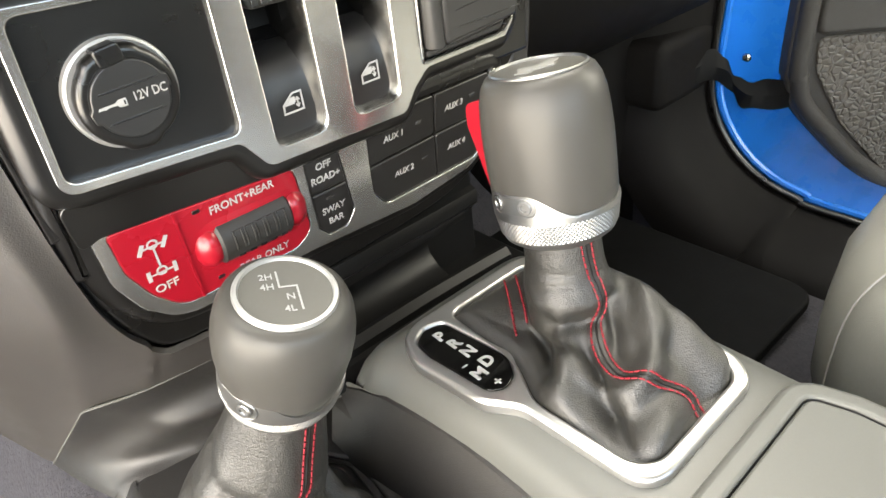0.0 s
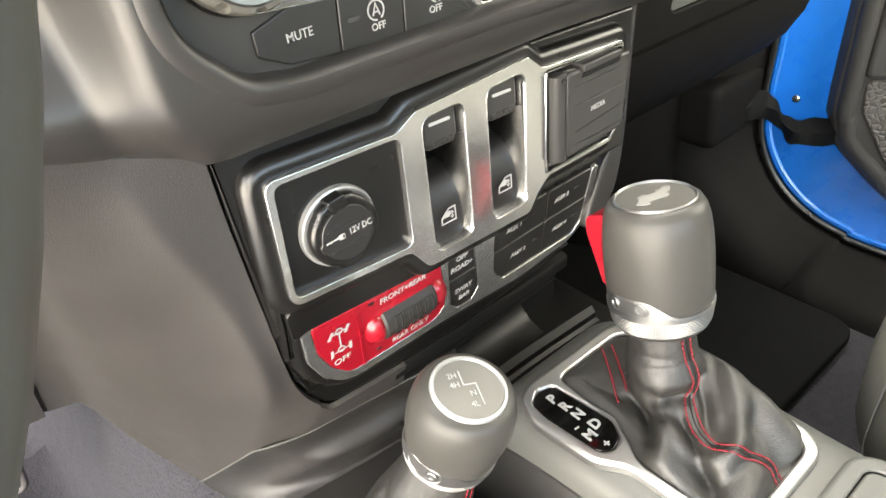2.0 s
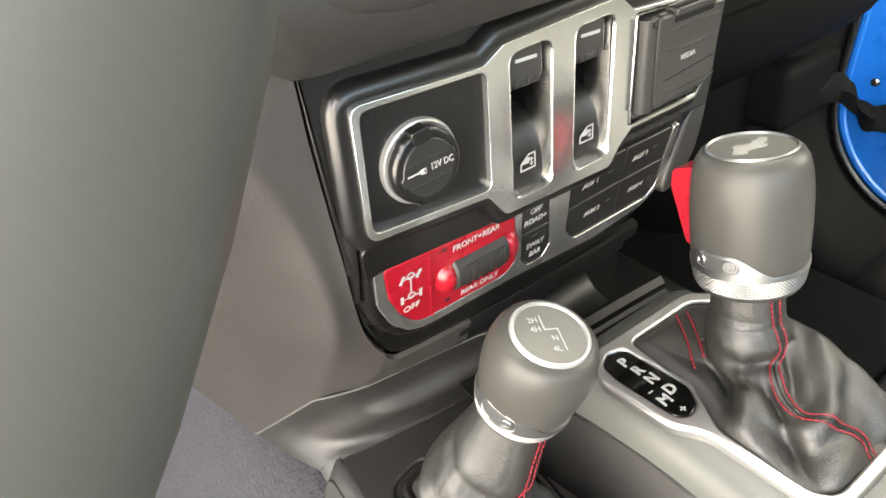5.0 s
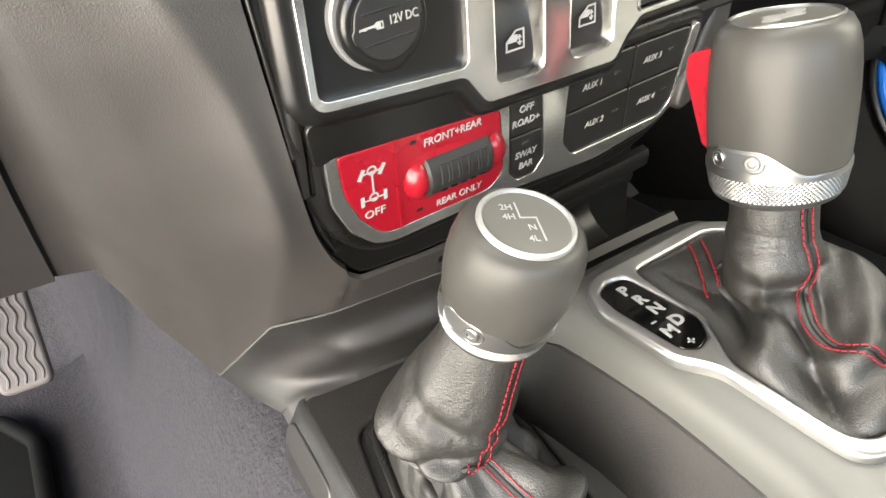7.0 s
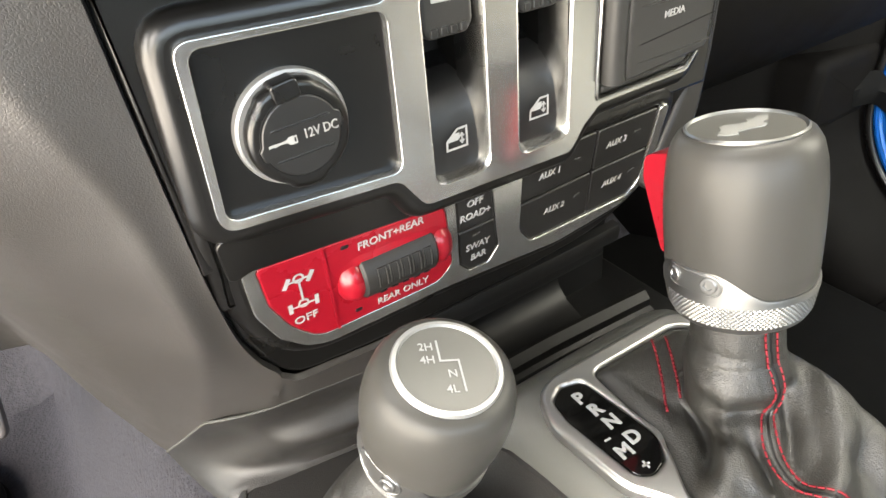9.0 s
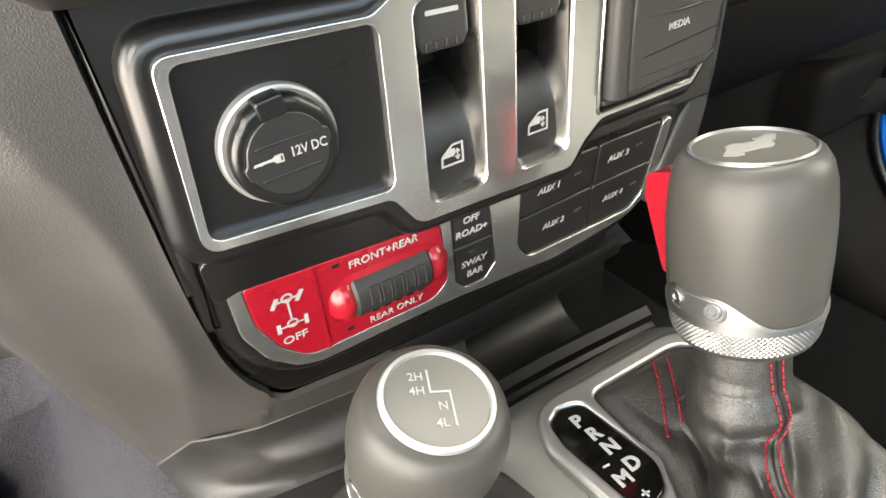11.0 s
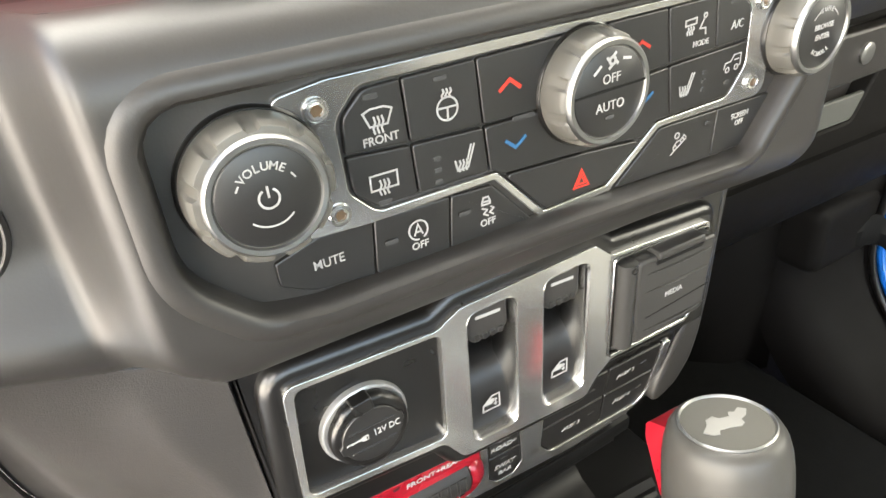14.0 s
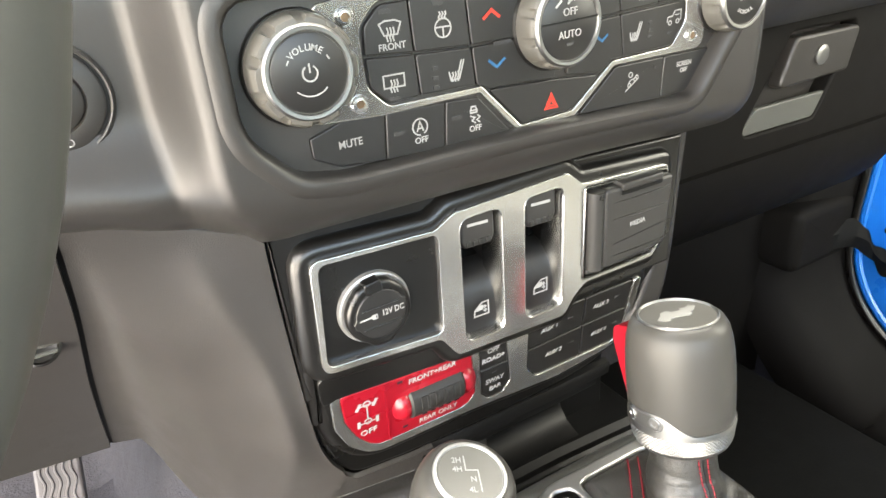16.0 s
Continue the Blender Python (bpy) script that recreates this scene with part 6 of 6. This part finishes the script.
def lower_console():
    o = thing("lower_console", "dark grained plastic base around the transfer lever", "console")
    A = [Vector(p) for p in EDGE]
    A = resample(A[:2] + spline(A[2:]), 60)
    parting = [(-0.1255, 0.0640, 0.2550), (-0.1200, 0.0600, 0.2620), (-0.1090, 0.0565, 0.2665), (-0.0893, 0.0530, 0.2670), (-0.0540, 0.0470, 0.2660), (-0.0120, 0.0420, 0.2650), (0.0200, 0.0400, 0.2640)]
    C = resample(spline(parting), 60)
    rows = []
    for i, (a, b) in enumerate(zip(A, C)):
        s = i / 59
        # profile from the thin upper edge over a rounded ridge down to the parting line
        bulge = ease(0.16, 0.42, s)
        row = [a + Vector((0, 0.006, -0.001)), a + Vector((0, 0.0012, 0.0004)), a]
        for k in range(1, 15):
            u = k / 15
            swell = bulge * (0.0085 * math.exp(-((u - 0.58) / 0.16) ** 2) - 0.0030 * math.exp(-((u - 0.22) / 0.16) ** 2)) + (1 - bulge) * 0.004 * math.sin(math.pi * u)
            row.append(a.lerp(b, u) + Vector((-0.1, -0.9, 0.42)) * swell)
        row += [b + Vector((0, 0, 0.0004)), b + Vector((0, -0.004, -0.0022)), b + Vector((0, -0.012, -0.0050))]
        rows.append(row)
    part("front_trim", grid(rows), TRIM, o)
    # paler bead paints the light that the trim's thin edge catches
    part("edge_glint", tube([p + Vector((0, 0.0006, 0.0003)) for p in A], 0.0007, 6), CONSOLE, o)
    part("parting_line", tube([p + Vector((0, 0.0006, -0.0006)) for p in C], 0.0008, 6), PIT, o)
    part("under_skirt", thicken(grid([[p + Vector((0, 0.004, -0.004)), p + Vector((0, 0.007, 0.008)), p + Vector((0, 0.012, 0.040))] for p in A[26:]]), 0.002), DASH, o)
    top = fil([(-0.1165, 0.0590), (-0.0890, 0.0525), (-0.0540, 0.0465), (0.0, 0.0420), (0.0, -0.40), (-0.1240, -0.40), (-0.1200, -0.035)], [0.010, 0.03, 0.03, 0.001, 0.01, 0.01, 0.1], n=6)
    part("base_plate", plate(top, [inset(ccw(ring), 0.003)], 0.020, 0.0030, TOP(0.2655), hr=0.002, steps=4), TRIM, o)
    part("ring_floor", plate(inset(ccw(ring), 0.002), [inset(ccw(ring), 0.012)], 0.004, 0.0005, TOP(0.2625)), TRIM, o)
    part("boot_ring", tube([Vector((p.x, p.y, 0.2645)) for p in inset(ccw(ring), 0.0105)], 0.0034, 10, closed=True), BLACK, o, "raised black rim round the boot")
    rim = spline([(-0.0950, 0.0610, 0.2630), (-0.1120, 0.0610, 0.2630), (-0.1185, 0.0500, 0.2630), (-0.1190, 0.0200, 0.2630), (-0.1200, -0.0350, 0.2630), (-0.1240, -0.40, 0.2630)], 8)
    rows = []
    for p in rim:
        g = ease(-0.095, -0.118, p.x)
        rows.append([p + Vector((0.004, 0, 0.0024)), p + Vector((0.0005, 0, 0.0012)), p + Vector((-0.003 * g, 0, -0.003)), p + Vector((-0.0075 * g, 0.001, -0.010)), p + Vector((-0.0125 * g, 0.002, -0.022)), p + Vector((-0.018 * g, 0.003, -0.045)), p + Vector((-0.024 * g, 0.003, -0.10))])
    part("side_wall", grid(rows), TRIM, o)
    slope = Vector((-0.89, 0, 0.45)).normalized()
    along = Vector((-0.03, -1, -0.03)).normalized()
    across = slope.cross(along)
    S = Matrix.Identity(4)
    for i, q in enumerate((along, across, slope)):
        S.col[i][:3] = q
    S.translation = Vector((-0.1283, 0.026, 0.2510))
    part("side_cap", plate(fil(box(-0.029, -0.0085, 0.029, 0.0085), 0.0082), depth=0.006, r=0.0012, M=S), SOFT, o, "flush oval cap")
    return o


lower_console()


def under_stack():
    o = thing("storage_bin", "open black bin under the switch panel, shade painted on its floor and back wall", "storage bin")
    def band(name, prof, x0, x1, material, bow=0.004, n=29, mid=0.025):
        rows = []
        for j in range(n):
            x = x0 + (x1 - x0) * j / (n - 1)
            b = bow * ((x - mid) / 0.10) ** 2
            lift = -0.03 * max(0, x - mid - 0.03)
            rows.append([(x, y + b, z + lift) for y, z in prof])
        return part(name, thicken(grid(rows), 0.002), material, o)
    band("upper_ledge", [(0.0310, 0.3485), (0.0265, 0.3472), (0.0255, 0.3440), (0.0263, 0.3372), (0.0290, 0.3345), (0.0370, 0.3340)], -0.032, 0.124, LEDGE)
    band("lower_ledge", [(0.0350, 0.3345), (0.0310, 0.3335), (0.0303, 0.3310), (0.0313, 0.3270), (0.0340, 0.3250), (0.0430, 0.3245)], -0.032, 0.116, LEDGE)
    band("bin_back", [(0.0400, 0.3290), (0.0470, 0.3240), (0.0500, 0.3150), (0.0470, 0.3050), (0.0390, 0.2975), (0.0260, 0.2930), (0.0080, 0.2920)], -0.034, 0.094, LEDGE, bow=0.004)
    band("bin_lip", [(0.0100, 0.2920), (0.0125, 0.3080), (0.0115, 0.3130), (0.0085, 0.3135), (0.0045, 0.3095), (0.0040, 0.3050), (0.0010, 0.3040), (-0.0040, 0.2960)], -0.034, 0.124, LEDGE, bow=-0.002)
    # floor and back wall are blackened to stand for the bin's deep shade
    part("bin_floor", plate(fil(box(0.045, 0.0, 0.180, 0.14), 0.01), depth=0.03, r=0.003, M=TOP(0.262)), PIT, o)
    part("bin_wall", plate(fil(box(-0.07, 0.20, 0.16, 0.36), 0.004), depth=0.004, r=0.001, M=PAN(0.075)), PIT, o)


under_stack()


# ---- passenger side: mat, sill, kick panel, door, seat ----
mat_ob = thing("floor_mat", "black rubber floor mat in the passenger footwell", "floor mat")
part("sheet", plate(fil([(0.215, 0.34), (0.215, -0.055), (0.548, -0.057), (0.5635, -0.035), (0.5635, 0.34)], [0.03, 0.03, 0.04, 0.04, 0.03]), depth=0.012, r=0.004, M=TOP(0.045)), MAT, mat_ob)

CURVE = spline([(0.69, 0.168, 0.70), (0.69, 0.166, 0.36), (0.69, 0.168, 0.24), (0.69, 0.160, 0.18), (0.69, 0.130, 0.13), (0.69, 0.085, 0.095), (0.69, 0.03, 0.078), (0.69, -0.06, 0.07), (0.69, -0.8, 0.07)], 6)
body_side = thing("door_aperture", "dark plastic kick panel and sill trim round the open doorway", "door frame", kind="structure")
rows = []
for i, p in enumerate(CURVE):
    t_ = (CURVE[min(i + 1, len(CURVE) - 1)] - CURVE[max(i - 1, 0)]).normalized()
    out = Vector((0, -t_.z, t_.y))
    if out.y - out.z < 0:
        out = -out
    rows.append([Vector((x, p.y, p.z)) + out * d for x, d in ((0.702, 0.001), (0.692, 0.005), (0.680, 0.010), (0.668, 0.0105), (0.662, 0.012), (0.655, 0.014), (0.630, 0.019), (0.605, 0.026), (0.585, 0.038), (0.574, 0.056), (0.570, 0.090))])
part("kick_trim", grid(smooth_rows(rows, 2)), KICK, body_side)
part("weatherstrip", tube(CURVE, 0.0045, 10), BLACK, body_side)
part("kick_box", plate(fil(box(0.574, 0.200, 0.700, 0.290), 0.016), depth=0.08, r=0.014, M=PAN(0.172), steps=5), KICK, body_side)
part("blue_flange", tube([p + Vector((0.012, -0.004, 0.003)) for p in CURVE], 0.005, 8), BLUE, body_side, "blue painted body flange")
kick = [[(0.36, 0.55, z), (0.44, 0.36, z), (0.50, 0.262, z), (0.535, 0.232, z), (0.60, 0.215, z)] for z in (0.0, 0.14, 0.19, 0.30, 0.60)]
part("kick_panel", grid(kick), KICK, body_side)

DM = Matrix(((0.707, 0, -0.707, 0.72), (-0.707, 0, -0.707, 0.17), (0, 1, 0, 0), (0, 0, 0, 1)))
door = thing("passenger_door", "blue painted car door standing open with grey trim", "car door")
part("shell", plate(fil(box(-0.06, -0.12, 0.72, 0.85), 0.05), depth=0.03, r=0.01, M=DM), BLUE, door, "blue painted door shell")
trim = [(p.x, p.y) for p in spline([(0.074, 0.85, 0), (0.074, 0.28, 0), (0.0806, 0.198, 0), (0.0903, 0.166, 0), (0.1287, 0.121, 0), (0.187, 0.064, 0), (0.248, 0.027, 0), (0.35, 0.0, 0), (0.70, -0.01, 0)], 6)] + [(0.70, 0.85)]
part("trim_panel", plate(trim, depth=0.03, r=0.008, M=DM @ Matrix.Translation((0, 0, 0.026))), DOORTRIM, door, "dark grained door trim")
part("insert", plate(fil([(0.106, 0.258), (0.112, 0.213), (0.158, 0.137), (0.238, 0.054), (0.32, 0.03), (0.5, 0.02), (0.5, 0.258)], 0.01), depth=0.004, r=0.002, M=DM @ Matrix.Translation((0, 0, 0.029))), MESHTRIM, door, "grey woven insert")
part("armrest", plate(fil([(0.098, 0.85), (0.100, 0.262), (0.7, 0.262), (0.7, 0.85)], 0.012), depth=0.02, r=0.006, M=DM @ Matrix.Translation((0, 0, 0.036))), DOORTRIM, door)
part("pocket_lip", tube([DM @ Vector((u, v, 0.030)) for u, v in [(p.x, p.y) for p in spline([(0.087, 0.85, 0), (0.087, 0.28, 0), (0.093, 0.205, 0), (0.103, 0.173, 0), (0.138, 0.132, 0), (0.194, 0.077, 0), (0.253, 0.041, 0), (0.35, 0.014, 0), (0.55, 0.004, 0)], 8)]], 0.0115, 12), DOORTRIM, door, "thick rounded pocket lip")
strap = thing("door_check_strap", "black fabric check strap holding the open door", "door strap")
sp = spline([(0.640, 0.196, 0.228), (0.665, 0.176, 0.236), (0.690, 0.160, 0.230), (0.712, 0.150, 0.208), (0.732, 0.143, 0.186), (0.750, 0.124, 0.180), (0.780, 0.092, 0.182)], 6)
part("webbing", thicken(grid([[p + Vector((0.010 * math.sin(i * 0.25), 0, 0.017 + 0.0022 * math.sin(i * 0.9))), p + Vector((-0.005, -0.005 - 0.003 * math.sin(i * 0.6), 0.002)), p + Vector((-0.008 * math.sin(i * 0.25), 0, -0.017 + 0.0022 * math.sin(i * 0.7)))] for i, p in enumerate(sp)]), 0.003), MAT, strap)
part("bolt", lathe([(0.005, 0), (0.005, 0.006), (0.003, 0.008), (0.0005, 0.008)], 16, Matrix.Translation((0.713, 0.134, 0.240)) @ Matrix.Rotation(radians(-60), 4, "Y")), CHROME, strap)


def passenger_seat():
    o = thing("passenger_seat", "grey green leather passenger seat with pale piping", "car seat")
    rows = []
    for i in range(33):
        a = 2 * math.pi * i / 32
        row = []
        for j in range(17):
            b = -math.pi / 2 + math.pi * j / 16
            def sq(t, p):
                return math.copysign(abs(t) ** p, t)
            x = 0.437 + 0.215 * sq(math.cos(b), 0.6) * sq(math.cos(a), 0.6)
            y = -0.388 + 0.275 * sq(math.cos(b), 0.6) * sq(math.sin(a), 0.6)
            z = 0.20 + 0.13 * sq(math.sin(b), 0.6)
            row.append((x, y, z))
        rows.append(row)
    part("cushion", grid(rows), SEAT, o)
    part("backrest", plate(fil(box(0.26, 0.25, 0.66, 0.95), 0.06), depth=0.12, r=0.04, M=PAN(-0.62)), SEAT, o)
    def edge(a, b):
        ca, sa, cb, sb = math.cos(a), math.sin(a), math.cos(b), math.sin(b)
        return Vector((0.437 - 0.216 * abs(cb) ** 0.6 * abs(ca) ** 0.6, -0.388 + 0.276 * abs(cb) ** 0.6 * sa ** 0.6, 0.20 + 0.131 * math.copysign(abs(sb) ** 0.6, sb)))
    seam = [edge(radians(128), radians(68 - 4 * k)) for k in range(27)]
    part("piping", tube(seam, 0.0007, 8), PIPING, o, "pale piping")
    def front(a, b):
        p = edge(a, b)
        return Vector((0.874 - p.x, p.y, p.z)) if math.cos(a) > 0 else p
    across = [front(radians(128 - 3 * k), radians(38 - 0.3 * k)) for k in range(25)]
    part("piping", tube(across, 0.0007, 8), PIPING, o, "pale piping")
    part("base", plate(fil(box(0.28, -0.62, 0.64, -0.18), 0.02), depth=0.07, r=0.004, M=TOP(0.09)), PIT, o)


passenger_seat()


# ---- driver's footwell ----
def pedal():
    o = thing("accelerator_pedal", "worn pale rubber pedal pad with wavy ridges", "pedal")
    M = Matrix.Translation((-0.272, 0.345, 0.200)) @ Matrix.Rotation(radians(52), 4, "X") @ Matrix.Rotation(radians(-6), 4, "Z")
    part("pad", plate(fil(box(-0.020, -0.050, 0.020, 0.050), 0.008), depth=0.012, r=0.003, M=M), PEDAL, o)
    for q in range(5):
        x = -0.013 + q * 0.0065
        part("ridge", tube([M @ Vector((x + 0.0018 * math.sin(i * 0.9), -0.044 + 0.088 * i / 24, 0.0005)) for i in range(25)], 0.0012, 6), PEDAL, o)
    part("arm", tube([M @ Vector((0, 0.05, -0.01)), M @ Vector((0, 0.12, -0.03)), M @ Vector((0.01, 0.25, -0.02))], 0.008, 8), PIT, o)


pedal()


def steering_wheel():
    o = thing("steering_wheel", "grey leather covered steering wheel", "steering wheel")
    c, R, t = Vector((-0.3227, -0.1535, 0.6717)), 0.1615, radians(10)
    e1, e2 = Vector((1, 0, 0)), Vector((0, math.sin(t), math.cos(t)))
    part("rim", tube([c + (e1 * math.cos(a) + e2 * math.sin(a)) * R for a in [2 * math.pi * i / 96 for i in range(96)]], 0.0148, 24, closed=True), WHEEL, o)
    nrm = e1.cross(e2)
    for a in (180, 270):
        d = e1 * math.cos(radians(a)) + e2 * math.sin(radians(a))
        part("spoke", tube([c - nrm * 0.035, c + d * R * 0.6 - nrm * 0.03, c + d * R], 0.013, 12), WHEEL, o)
    M = Matrix.Identity(4)
    for i, q in enumerate((e1, e2, nrm)):
        M.col[i][:3] = q
    M.translation = c - nrm * 0.05
    part("hub", lathe([(0.055, 0), (0.062, 0.015), (0.06, 0.03), (0.045, 0.042), (0.001, 0.046)], 40, M), WHEEL, o)


steering_wheel()

driver_mat = thing("driver_floor_mat", "black rubber driver floor mat with a raised rim", "floor mat")
outline = fil([(-0.70, 0.50), (-0.345, 0.475), (-0.305, 0.40), (-0.300, -0.30), (-0.70, -0.30)], [0.03, 0.06, 0.05, 0.03, 0.03], n=8)
part("sheet", plate(outline, depth=0.010, r=0.003, M=TOP(0.034)), MAT, driver_mat)
part("rim", tube([Vector((p.x, p.y, 0.038)) for p in inset(ccw(outline), 0.010)], 0.008, 10, closed=True), MAT, driver_mat)
